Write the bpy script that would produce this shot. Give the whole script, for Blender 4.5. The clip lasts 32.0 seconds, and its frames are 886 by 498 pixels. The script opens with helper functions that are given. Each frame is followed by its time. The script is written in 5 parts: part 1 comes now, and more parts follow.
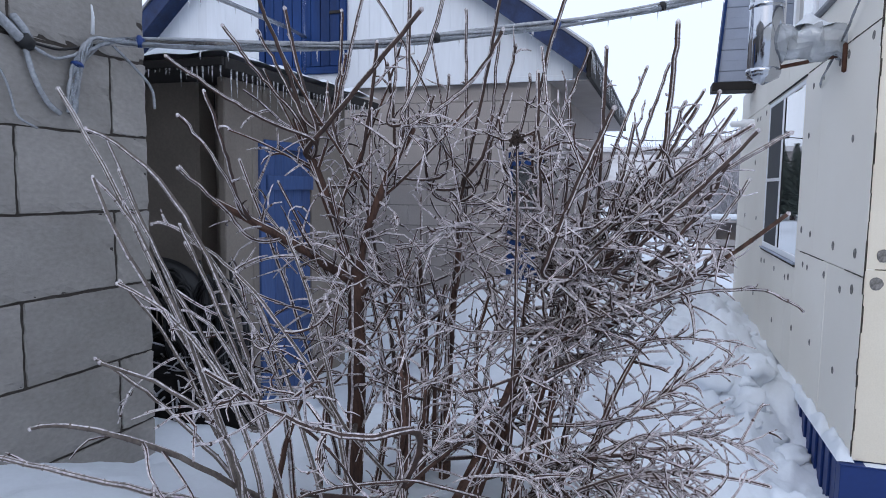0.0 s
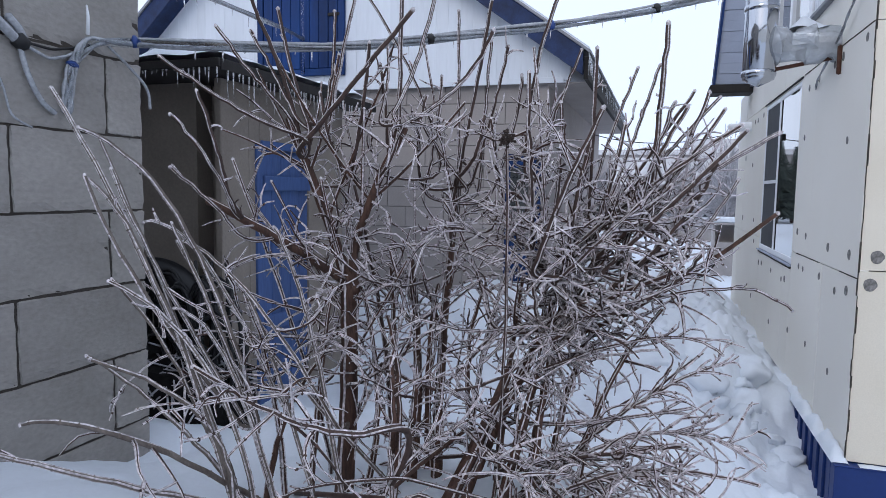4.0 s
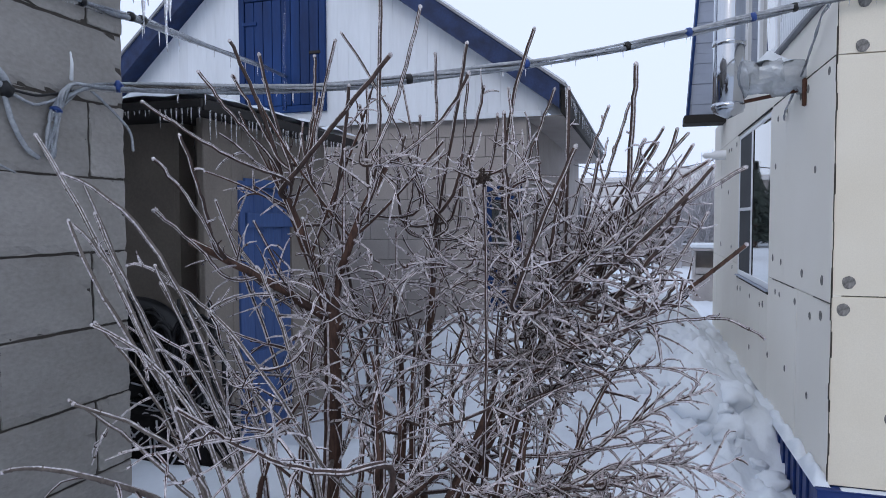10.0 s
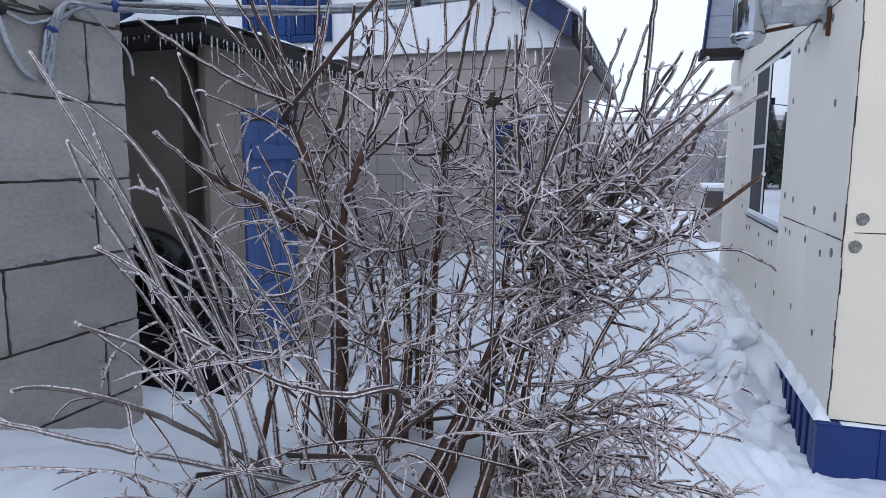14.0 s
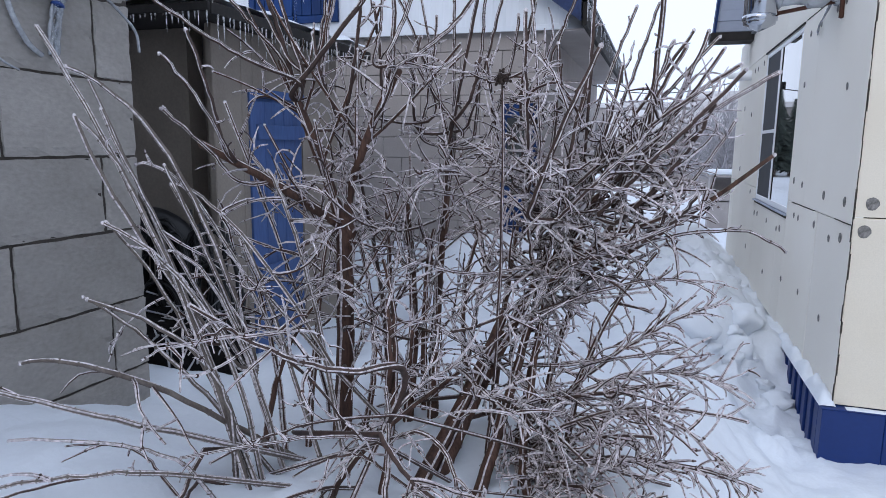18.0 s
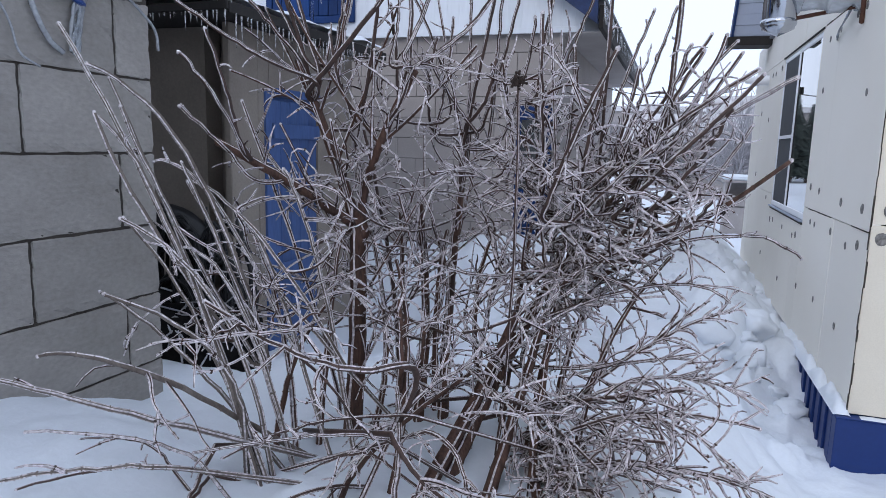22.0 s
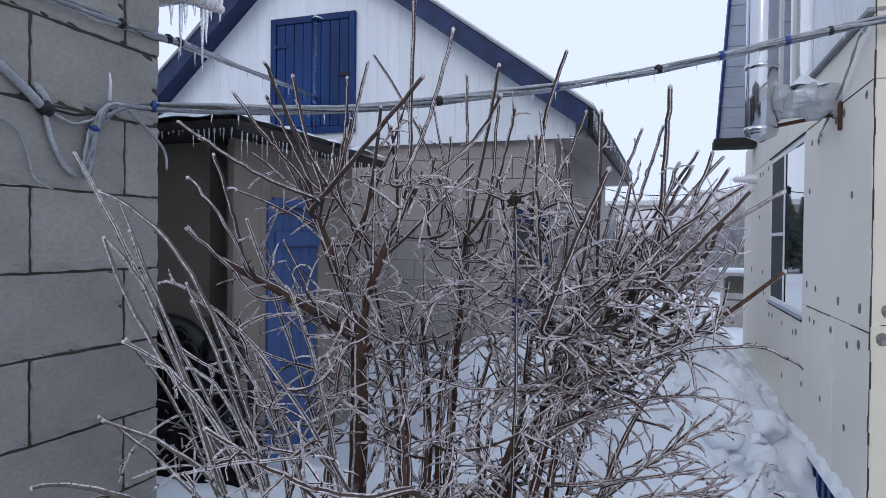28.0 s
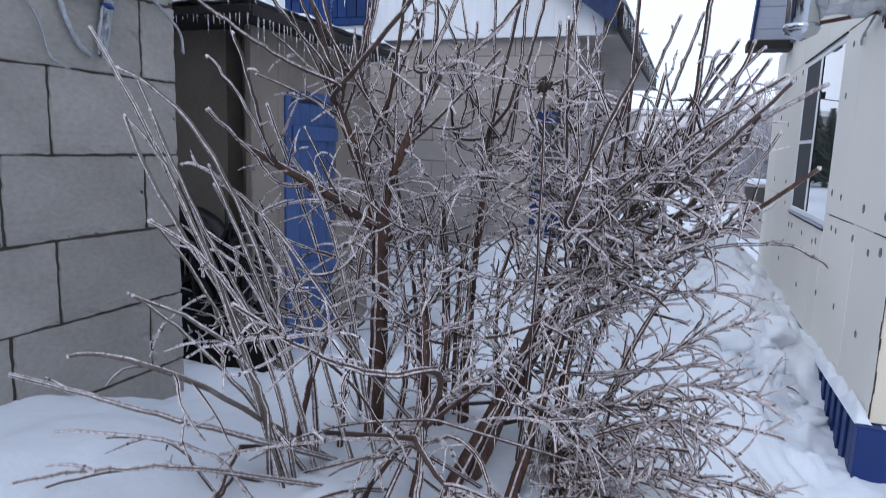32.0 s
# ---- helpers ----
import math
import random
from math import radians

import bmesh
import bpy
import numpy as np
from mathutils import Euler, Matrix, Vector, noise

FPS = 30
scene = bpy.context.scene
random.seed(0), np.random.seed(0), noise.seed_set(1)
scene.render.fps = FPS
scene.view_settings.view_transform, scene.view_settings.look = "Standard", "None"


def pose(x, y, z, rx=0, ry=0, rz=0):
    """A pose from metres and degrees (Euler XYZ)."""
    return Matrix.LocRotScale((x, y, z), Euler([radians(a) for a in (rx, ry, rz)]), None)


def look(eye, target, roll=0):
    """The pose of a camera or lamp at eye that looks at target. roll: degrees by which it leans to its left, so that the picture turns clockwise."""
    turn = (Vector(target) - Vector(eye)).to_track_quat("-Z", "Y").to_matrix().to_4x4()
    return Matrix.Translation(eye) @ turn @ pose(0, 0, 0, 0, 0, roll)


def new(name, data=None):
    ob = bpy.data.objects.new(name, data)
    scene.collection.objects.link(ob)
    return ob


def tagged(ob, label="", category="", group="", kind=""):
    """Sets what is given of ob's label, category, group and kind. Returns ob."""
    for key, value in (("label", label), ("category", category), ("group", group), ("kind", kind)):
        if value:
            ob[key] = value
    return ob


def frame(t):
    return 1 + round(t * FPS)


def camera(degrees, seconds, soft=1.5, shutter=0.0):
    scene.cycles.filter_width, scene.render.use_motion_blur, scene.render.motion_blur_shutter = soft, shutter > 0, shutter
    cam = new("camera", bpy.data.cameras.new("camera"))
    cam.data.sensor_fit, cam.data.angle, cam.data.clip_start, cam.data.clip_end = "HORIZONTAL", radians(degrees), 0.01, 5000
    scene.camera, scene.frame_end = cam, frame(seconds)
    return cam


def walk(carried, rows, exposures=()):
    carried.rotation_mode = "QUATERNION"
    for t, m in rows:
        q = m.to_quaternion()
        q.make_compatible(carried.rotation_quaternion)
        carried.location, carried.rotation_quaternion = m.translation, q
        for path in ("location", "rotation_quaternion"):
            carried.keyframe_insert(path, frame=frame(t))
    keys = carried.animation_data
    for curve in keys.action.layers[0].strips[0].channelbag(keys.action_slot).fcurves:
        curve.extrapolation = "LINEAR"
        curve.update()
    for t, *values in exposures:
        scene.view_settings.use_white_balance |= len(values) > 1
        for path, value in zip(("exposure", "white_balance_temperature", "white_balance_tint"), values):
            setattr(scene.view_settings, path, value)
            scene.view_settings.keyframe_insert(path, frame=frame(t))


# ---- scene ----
cam = camera(68.2, 32.0, soft=0.65, shutter=0.55)
# seconds, x, y, z, yaw, pitch, roll
ROWS = [
    (0.0, 0.0385, -0.1113, 1.1865, 18.55, -5.43, -0.79),
    (0.5, 0.0323, -0.0982, 1.1796, 18.07, -6.46, -0.58),
    (1.0, 0.0321, -0.0965, 1.1751, 17.58, -7.10, -0.48),
    (1.5, 0.0442, -0.1203, 1.1753, 17.78, -6.00, -0.69),
    (2.0, 0.0580, -0.1213, 1.1785, 19.36, -6.31, -0.33),
    (2.5, 0.0674, -0.1192, 1.1764, 18.84, -5.93, -0.77),
    (4.5, 0.0698, -0.1119, 1.1763, 18.41, -5.17, -0.87),
    (5.0, 0.0681, -0.1209, 1.1656, 18.08, -5.53, -0.87),
    (5.5, 0.0637, -0.1321, 1.1475, 18.11, -7.74, -1.02),
    (6.0, 0.0586, -0.1459, 1.1250, 17.61, -9.81, -1.02),
    (6.5, 0.0617, -0.1547, 1.1067, 16.99, -10.71, -1.12),
    (7.0, 0.0681, -0.1580, 1.0951, 16.56, -12.45, -1.06),
    (7.5, 0.0784, -0.1532, 1.0878, 17.03, -14.20, -0.89),
    (8.0, 0.0822, -0.1427, 1.0859, 17.28, -15.53, -0.98),
    (8.5, 0.0854, -0.1276, 1.0930, 17.33, -13.54, -1.24),
    (9.0, 0.0799, -0.1307, 1.1371, 17.41, -8.15, -1.09),
    (9.5, 0.0896, -0.1415, 1.1779, 16.73, -4.44, -0.12),
    (10.0, 0.0955, -0.1479, 1.2005, 17.18, -2.57, 0.12),
    (10.5, 0.0983, -0.1448, 1.2047, 16.91, -1.89, 0.07),
    (11.0, 0.0979, -0.1351, 1.1960, 17.09, -3.45, 0.03),
    (11.5, 0.0926, -0.1254, 1.1790, 17.07, -5.82, -0.31),
    (12.0, 0.0882, -0.1309, 1.1734, 17.29, -5.77, -0.35),
    (12.5, 0.0880, -0.1333, 1.1696, 17.29, -6.23, -0.32),
    (13.0, 0.0883, -0.1236, 1.1654, 17.46, -6.89, -0.10),
    (13.5, 0.0871, -0.1185, 1.1621, 17.53, -7.39, -0.32),
    (14.0, 0.0821, -0.1172, 1.1602, 17.78, -7.84, -0.37),
    (14.5, 0.0798, -0.1144, 1.1563, 17.60, -8.02, -0.64),
    (15.0, 0.0799, -0.1090, 1.1512, 17.99, -8.53, -0.69),
    (15.5, 0.0773, -0.1011, 1.1476, 18.14, -9.38, -0.72),
    (17.5, 0.0715, -0.1162, 1.1375, 18.14, -9.05, -1.42),
    (18.0, 0.0755, -0.1148, 1.1390, 18.29, -9.12, -0.78),
    (18.5, 0.0800, -0.1218, 1.1401, 18.64, -9.01, -0.63),
    (19.0, 0.0778, -0.1187, 1.1389, 19.05, -9.50, -0.73),
    (19.5, 0.0779, -0.1206, 1.1396, 19.12, -9.43, -0.71),
    (20.0, 0.0801, -0.1252, 1.1447, 19.23, -8.97, -0.82),
    (20.5, 0.0773, -0.1274, 1.1406, 18.65, -8.61, -1.32),
    (21.0, 0.0741, -0.1314, 1.1408, 19.47, -8.57, -1.68),
    (21.5, 0.0726, -0.1276, 1.1409, 19.19, -8.74, -1.65),
    (22.0, 0.0732, -0.1193, 1.1385, 19.47, -9.04, -1.53),
    (22.5, 0.0708, -0.1143, 1.1323, 19.40, -9.50, -1.55),
    (23.0, 0.0685, -0.1116, 1.1256, 19.70, -10.18, -1.51),
    (23.5, 0.0680, -0.1105, 1.1049, 19.37, -12.68, -1.54),
    (24.0, 0.0766, -0.0955, 1.0788, 19.73, -16.84, -1.36),
    (24.5, 0.0758, -0.0936, 1.0727, 19.94, -19.67, -0.81),
    (25.0, 0.0732, -0.0945, 1.0793, 19.63, -17.91, -0.82),
    (25.5, 0.0696, -0.1098, 1.1010, 18.78, -12.26, -0.90),
    (26.0, 0.0701, -0.1130, 1.1337, 19.64, -7.96, -0.60),
    (26.5, 0.0726, -0.1173, 1.1553, 19.41, -4.79, -0.52),
    (28.5, 0.0727, -0.1454, 1.2080, 19.32, -0.60, -0.61),
    (29.0, 0.0654, -0.1490, 1.1974, 19.57, -1.99, -0.68),
    (29.5, 0.0594, -0.1456, 1.1841, 20.09, -3.14, -0.98),
    (30.0, 0.0522, -0.1423, 1.1790, 21.22, -5.01, -1.04),
    (30.5, 0.0469, -0.1369, 1.1749, 20.97, -5.82, -1.35),
    (31.0, 0.0462, -0.1381, 1.1712, 20.64, -5.83, -1.47),
    (31.5, 0.0480, -0.1421, 1.1687, 21.00, -6.38, -1.63),
    (32.0, 0.0414, -0.1327, 1.1485, 20.63, -8.96, -1.93),
]
EXPOSURES = [(0.0, -0.12), (2.5, -0.14), (5.0, -0.14), (6.0, -0.06), (8.0, 0.00), (9.0, 0.02), (10.0, -0.32), (11.0, -0.32), (12.0, -0.18), (15.0, -0.05),
             (23.0, -0.05), (24.0, 0.00), (24.5, -0.12), (26.0, 0.02), (26.5, -0.12), (28.5, -0.33), (29.0, -0.31), (30.0, -0.18), (32.0, 0.00)]
walk(cam, [(t, pose(x, y, z, 90 + pitch, roll, yaw)) for t, x, y, z, yaw, pitch, roll in ROWS], EXPOSURES)

# ---- light: an overcast winter day ----
world = bpy.data.worlds.new("overcast_sky")
scene.world = world
world.use_nodes = True
wn, wl = world.node_tree.nodes, world.node_tree.links
wn.clear()
sky = wn.new("ShaderNodeTexSky")
sky.sky_type, sky.sun_disc = "NISHITA", False
sky.sun_elevation, sky.sun_rotation = radians(30), radians(193)
sky.air_density, sky.dust_density = 1.4, 6.0
veil = wn.new("ShaderNodeMix")
veil.data_type = "RGBA"
veil.inputs[0].default_value = 0.94
veil.inputs[7].default_value = (7.2, 8.2, 10.4, 1)
back = wn.new("ShaderNodeBackground")
back.inputs[1].default_value = 0.142
wout = wn.new("ShaderNodeOutputWorld")
wl.new(sky.outputs[0], veil.inputs[6])
wl.new(veil.outputs[2], back.inputs[0])
wl.new(back.outputs[0], wout.inputs[0])
sun = new("sun", bpy.data.lights.new("sun", "SUN"))
sun.data.energy, sun.data.angle, sun.data.color = 0.5, radians(25), (1.0, 0.98, 0.97)
sun.matrix_world = look((0, 0, 10), (1.5, 6.5, 6.15))


# ---- materials ----
def material(name, colour, rough=0.6, metal=0.0, vary=0.15, scale=6.0, fine=60.0, bump=0.15, depth=0.004, stretch=(1, 1, 1),
             tint=None, spread=0.5, coat=0.0, island=0.0, own=0.0, transmission=0.0, ior=1.45, use_object=True, spec=0.5):
    """A surface with a broad mottle, a fine grain, relief, and, where asked, a shade of its own for each object or island."""
    m = bpy.data.materials.new(name)
    m.use_nodes = True
    n, l = m.node_tree.nodes, m.node_tree.links
    b = n["Principled BSDF"]
    b.inputs["Roughness"].default_value, b.inputs["Metallic"].default_value = rough, metal
    b.inputs["Coat Weight"].default_value, b.inputs["Coat Roughness"].default_value = coat, 0.08
    b.inputs["Transmission Weight"].default_value, b.inputs["IOR"].default_value = transmission, ior
    b.inputs["Specular IOR Level"].default_value = spec
    tc, mp = n.new("ShaderNodeTexCoord"), n.new("ShaderNodeMapping")
    mp.inputs["Scale"].default_value = stretch
    l.new(tc.outputs["Object"], mp.inputs[0])
    big, small = n.new("ShaderNodeTexNoise"), n.new("ShaderNodeTexNoise")
    for t, s, d in ((big, scale, 5), (small, fine, 4)):
        t.inputs["Scale"].default_value, t.inputs["Detail"].default_value = s, d
        l.new(mp.outputs[0], t.inputs["Vector"])
    ramp = n.new("ShaderNodeValToRGB")
    ramp.color_ramp.elements[0].position, ramp.color_ramp.elements[1].position = 0.5 - spread / 2, 0.5 + spread / 2
    c2 = tint or tuple(c * (1 - vary * 2) for c in colour)
    ramp.color_ramp.elements[0].color, ramp.color_ramp.elements[1].color = (*c2, 1), (*colour, 1)
    l.new(big.outputs[0], ramp.inputs[0])
    grain = n.new("ShaderNodeMix")
    grain.data_type, grain.blend_type = "RGBA", "MULTIPLY"
    grain.inputs[0].default_value = 1.0
    gr = n.new("ShaderNodeMapRange")
    gr.inputs[1].default_value, gr.inputs[2].default_value = 0.25, 0.75
    gr.inputs[3].default_value, gr.inputs[4].default_value = 1 - vary, 1 + vary * 0.5
    l.new(small.outputs[0], gr.inputs[0])
    l.new(ramp.outputs[0], grain.inputs[6])
    l.new(gr.outputs[0], grain.inputs[7])
    last = grain.outputs[2]
    for amount, node, out in ((own, "ShaderNodeObjectInfo", "Random"), (island, "ShaderNodeNewGeometry", "Random Per Island")):
        if amount:
            src, mr, mx = n.new(node), n.new("ShaderNodeMapRange"), n.new("ShaderNodeMix")
            mr.inputs[3].default_value, mr.inputs[4].default_value = 1 - amount, 1 + amount
            mx.data_type, mx.blend_type = "RGBA", "MULTIPLY"
            mx.inputs[0].default_value = 1.0
            l.new(src.outputs[out], mr.inputs[0])
            l.new(last, mx.inputs[6])
            l.new(mr.outputs[0], mx.inputs[7])
            last = mx.outputs[2]
    l.new(last, b.inputs["Base Color"])
    if bump:
        bp = n.new("ShaderNodeBump")
        bp.inputs["Strength"].default_value, bp.inputs["Distance"].default_value = bump, depth
        l.new(small.outputs[0], bp.inputs["Height"])
        l.new(bp.outputs[0], b.inputs["Normal"])
    return m


SNOW = material("snow", (0.73, 0.775, 0.835), 0.65, vary=0.03, scale=1.2, fine=45, bump=0.25, depth=0.008)
BLOCK = material("aerated_block", (0.362, 0.341, 0.32), 0.9, vary=0.15, scale=3.2, fine=55, bump=0.6, depth=0.005, own=0.09, stretch=(1, 0.7, 1.3), tint=(0.265, 0.248, 0.23), spread=0.4)
MORTAR = material("mortar", (0.07, 0.06, 0.052), 0.95, vary=0.2, scale=9, fine=120, bump=0.6)
PLASTER = material("shed_plaster", (0.27, 0.235, 0.20), 0.9, vary=0.12, scale=2.5, fine=70, bump=0.3, tint=(0.20, 0.17, 0.145))
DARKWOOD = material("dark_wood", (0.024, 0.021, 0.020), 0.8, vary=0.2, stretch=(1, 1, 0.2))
BLUE = material("blue_paint", (0.007, 0.046, 0.185), 0.6, vary=0.12, scale=4, fine=50, bump=0.2, stretch=(1, 1, 0.25), own=0.12, tint=(0.005, 0.018, 0.07), spec=0.3)
FASCIABLUE = material("weathered_blue_fascia", (0.022, 0.045, 0.13), 0.55, vary=0.2, scale=9, fine=60, bump=0.4, tint=(0.012, 0.02, 0.055), spec=0.3)
DOORBLUE = material("worn_blue_paint", (0.05, 0.105, 0.27), 0.65, vary=0.18, scale=5, fine=50, bump=0.3, stretch=(1, 1, 0.2), own=0.12, tint=(0.045, 0.085, 0.22))
BLUEMETAL = material("blue_sheet", (0.003, 0.026, 0.145), 0.5, vary=0.08, scale=5, fine=40, bump=0.05, own=0.05)
WHITEBOARD = material("white_cladding", (0.72, 0.76, 0.82), 0.5, vary=0.05, scale=2.0, fine=30, bump=0.12, stretch=(1, 1, 0.15), own=0.03)
HOUSEBLOCK = material("house_block", (0.38, 0.345, 0.33), 0.9, vary=0.1, scale=3, fine=80, bump=0.3, own=0.08)
HOUSEJOINT = material("house_joint", (0.25, 0.23, 0.22), 0.95, vary=0.2, scale=6, fine=100, bump=0.3)
FOAM = material("foam_board", (0.84, 0.81, 0.745), 0.75, vary=0.04, scale=1.5, fine=140, bump=0.12, depth=0.002, own=0.02, tint=(0.80, 0.765, 0.69))
# creamier for the front face: partly board colour, partly the light there, put into colour
FRONTFOAM = material("front_foam_board", (0.75, 0.695, 0.59), 0.75, vary=0.06, scale=1.2, fine=140, bump=0.12, depth=0.002, own=0.03, tint=(0.68, 0.61, 0.49))
ADHESIVE = material("grey_adhesive", (0.30, 0.285, 0.27), 0.9, vary=0.35, scale=40, fine=160, bump=0.4)
SEAM = material("seam_gap", (0.09, 0.075, 0.06), 0.95, vary=0.4, scale=14, fine=90)
PVC = material("white_plastic", (0.80, 0.82, 0.85), 0.35, vary=0.02, bump=0.0)
NET = material("window_net", (0.06, 0.065, 0.075), 0.8, vary=0.1)
STEEL = material("stainless_steel", (0.58, 0.60, 0.64), 0.10, metal=1.0, vary=0.06, stretch=(1, 1, 0.1), bump=0.08)
SIDING = material("grey_siding", (0.33, 0.37, 0.46), 0.5, vary=0.05, own=0.03)
CORRUGATED = material("white_corrugated", (0.68, 0.71, 0.76), 0.35, vary=0.05, scale=3)
DARKFILL = material("dark_fill", (0.013, 0.012, 0.012), 0.9, vary=0.3, scale=12, spec=0.1)
BLACK = material("black_rubber", (0.012, 0.012, 0.014), 0.5, vary=0.3, scale=20)
CABLE = material("icy_cable", (0.40, 0.42, 0.45), 0.25, vary=0.3, scale=18, fine=80, bump=0.3, coat=0.8, tint=(0.22, 0.23, 0.25))
TAPE = material("blue_tape", (0.02, 0.06, 0.24), 0.4)
ICE = material("clear_ice", (0.93, 0.96, 1.0), 0.06, vary=0.02, scale=20, fine=90, bump=0.25, depth=0.002, transmission=1.0, ior=1.31)
FILM = material("plastic_film", (0.80, 0.84, 0.88), 0.12, vary=0.1, scale=14, fine=40, bump=0.6, depth=0.01, transmission=0.55, ior=1.4)
BARK = material("bark", (0.13, 0.066, 0.046), 0.75, vary=0.5, scale=30, fine=150, bump=0.8, depth=0.003, stretch=(1, 1, 0.22), tint=(0.035, 0.018, 0.013))
TWIGBARK = material("twig_bark", (0.085, 0.042, 0.031), 0.6, vary=0.35, scale=30, fine=160, bump=0.3, depth=0.001, island=0.4, tint=(0.026, 0.014, 0.012))
SHOOTBARK = material("shoot_bark", (0.092, 0.054, 0.044), 0.65, vary=0.35, scale=30, fine=160, bump=0.4, depth=0.001, stretch=(1, 1, 0.4), tint=(0.04, 0.025, 0.021))
GREYBARK = material("grey_stem_bark", (0.20, 0.168, 0.148), 0.65, vary=0.35, scale=30, fine=160, bump=0.4, depth=0.001, stretch=(1, 1, 0.4), tint=(0.085, 0.064, 0.053))
SEEDHEAD = material("dry_seed", (0.05, 0.03, 0.022), 0.8, vary=0.3)
RUST = material("rusty_iron", (0.13, 0.055, 0.035), 0.85, vary=0.3, scale=20)
ROOFGREY = material("far_roof", (0.30, 0.31, 0.34), 0.7)
FARROOF = material("far_roof_snow", (0.62, 0.62, 0.64), 0.8, vary=0.1, scale=1.5, tint=(0.36, 0.34, 0.34))
FARWALL = material("far_wall", (0.42, 0.39, 0.38), 0.85, vary=0.1, own=0.1)
FARTREE = material("far_branches", (0.40, 0.39, 0.41), 0.8, island=0.2)
NEEDLES = material("pine_needles", (0.035, 0.05, 0.04), 0.8, vary=0.3, island=0.3)
HEDGE = material("far_hedge", (0.26, 0.27, 0.30), 0.9, vary=0.3)


def glass(name):
    m = bpy.data.materials.new(name)
    m.use_nodes = True
    b = m.node_tree.nodes["Principled BSDF"]
    b.inputs["Base Color"].default_value = (0.03, 0.035, 0.04, 1)
    b.inputs["Roughness"].default_value, b.inputs["Specular IOR Level"].default_value = 0.03, 1.0
    b.inputs["Coat Weight"].default_value, b.inputs["Coat Roughness"].default_value, b.inputs["Coat IOR"].default_value = 1.0, 0.02, 1.9
    return m


GLASS = glass("window_glass")


def glaze(name, colour, clear0, clear1, scale, rough=0.12, bump=0.6):
    """Rain ice: clear in places, milky with bubbles in others, its skin pitted."""
    m = bpy.data.materials.new(name)
    m.use_nodes = True
    n, l = m.node_tree.nodes, m.node_tree.links
    b = n["Principled BSDF"]
    b.inputs["Base Color"].default_value = (*colour, 1)
    b.inputs["Roughness"].default_value, b.inputs["IOR"].default_value = rough, 1.31
    b.inputs["Coat Weight"].default_value, b.inputs["Coat Roughness"].default_value = 0.7, 0.05
    tc, tex, fine, mr = n.new("ShaderNodeTexCoord"), n.new("ShaderNodeTexNoise"), n.new("ShaderNodeTexNoise"), n.new("ShaderNodeMapRange")
    tex.inputs["Scale"].default_value, tex.inputs["Detail"].default_value = scale, 4
    fine.inputs["Scale"].default_value, fine.inputs["Detail"].default_value = 260, 2
    mr.inputs[1].default_value, mr.inputs[2].default_value = 0.40, 0.60
    mr.inputs[3].default_value, mr.inputs[4].default_value = clear0, clear1
    for t in (tex, fine):
        l.new(tc.outputs["Object"], t.inputs["Vector"])
    l.new(tex.outputs[0], mr.inputs[0])
    l.new(mr.outputs[0], b.inputs["Transmission Weight"])
    bp = n.new("ShaderNodeBump")
    bp.inputs["Strength"].default_value, bp.inputs["Distance"].default_value = bump, 0.003
    l.new(fine.outputs[0], bp.inputs["Height"])
    l.new(bp.outputs[0], b.inputs["Normal"])
    return m


GLAZE = glaze("glaze_ice", (0.90, 0.83, 0.86), 0.15, 0.5, 90, 0.08, 0.5)
STEMGLAZE = glaze("stem_glaze_ice", (0.90, 0.83, 0.85), 0.2, 0.6, 90, 0.08, 0.5)
ICICLE = glaze("icicle_ice", (0.95, 0.95, 0.97), 0.5, 0.95, 40, 0.08, 0.2)


# ---- building helpers ----
def mesh(name, verts, faces, mat, smooth=False):
    me = bpy.data.meshes.new(name)
    me.from_pydata([tuple(v) for v in verts], [], faces)
    me.materials.append(mat)
    if smooth:
        me.polygons.foreach_set("use_smooth", [True] * len(me.polygons))
    me.update()
    return me


def part(name, bm, mat, parent=None, label="", smooth=False):
    """Links a bmesh, or a ready mesh, as one object under its thing."""
    if isinstance(bm, bmesh.types.BMesh):
        me = bpy.data.meshes.new(name)
        bmesh.ops.recalc_face_normals(bm, faces=bm.faces)
        bm.to_mesh(me)
        bm.free()
        me.materials.append(mat)
        if smooth:
            me.polygons.foreach_set("use_smooth", [True] * len(me.polygons))
    else:
        me = bm
    ob = new(name, me)
    ob.parent = parent
    return tagged(ob, label)


def thing(name, label, category, at=(0, 0, 0), group="", kind=""):
    ob = new(name)
    ob.empty_display_size = 0.1
    ob.location = at
    bpy.context.view_layer.update()
    return tagged(ob, label, category, group, kind)


def box(x0, x1, y0, y1, z0, z1, bevel=0.0, bm=None):
    bm = bm or bmesh.new()
    vs = bmesh.ops.create_cube(bm, size=1.0)["verts"]
    for v in vs:
        v.co = Vector(((x0 + x1) / 2 + v.co.x * (x1 - x0), (y0 + y1) / 2 + v.co.y * (y1 - y0), (z0 + z1) / 2 + v.co.z * (z1 - z0)))
    if bevel:
        es = list({e for v in vs for e in v.link_edges})
        bmesh.ops.bevel(bm, geom=es, offset=bevel, segments=1, affect="EDGES")
    return bm


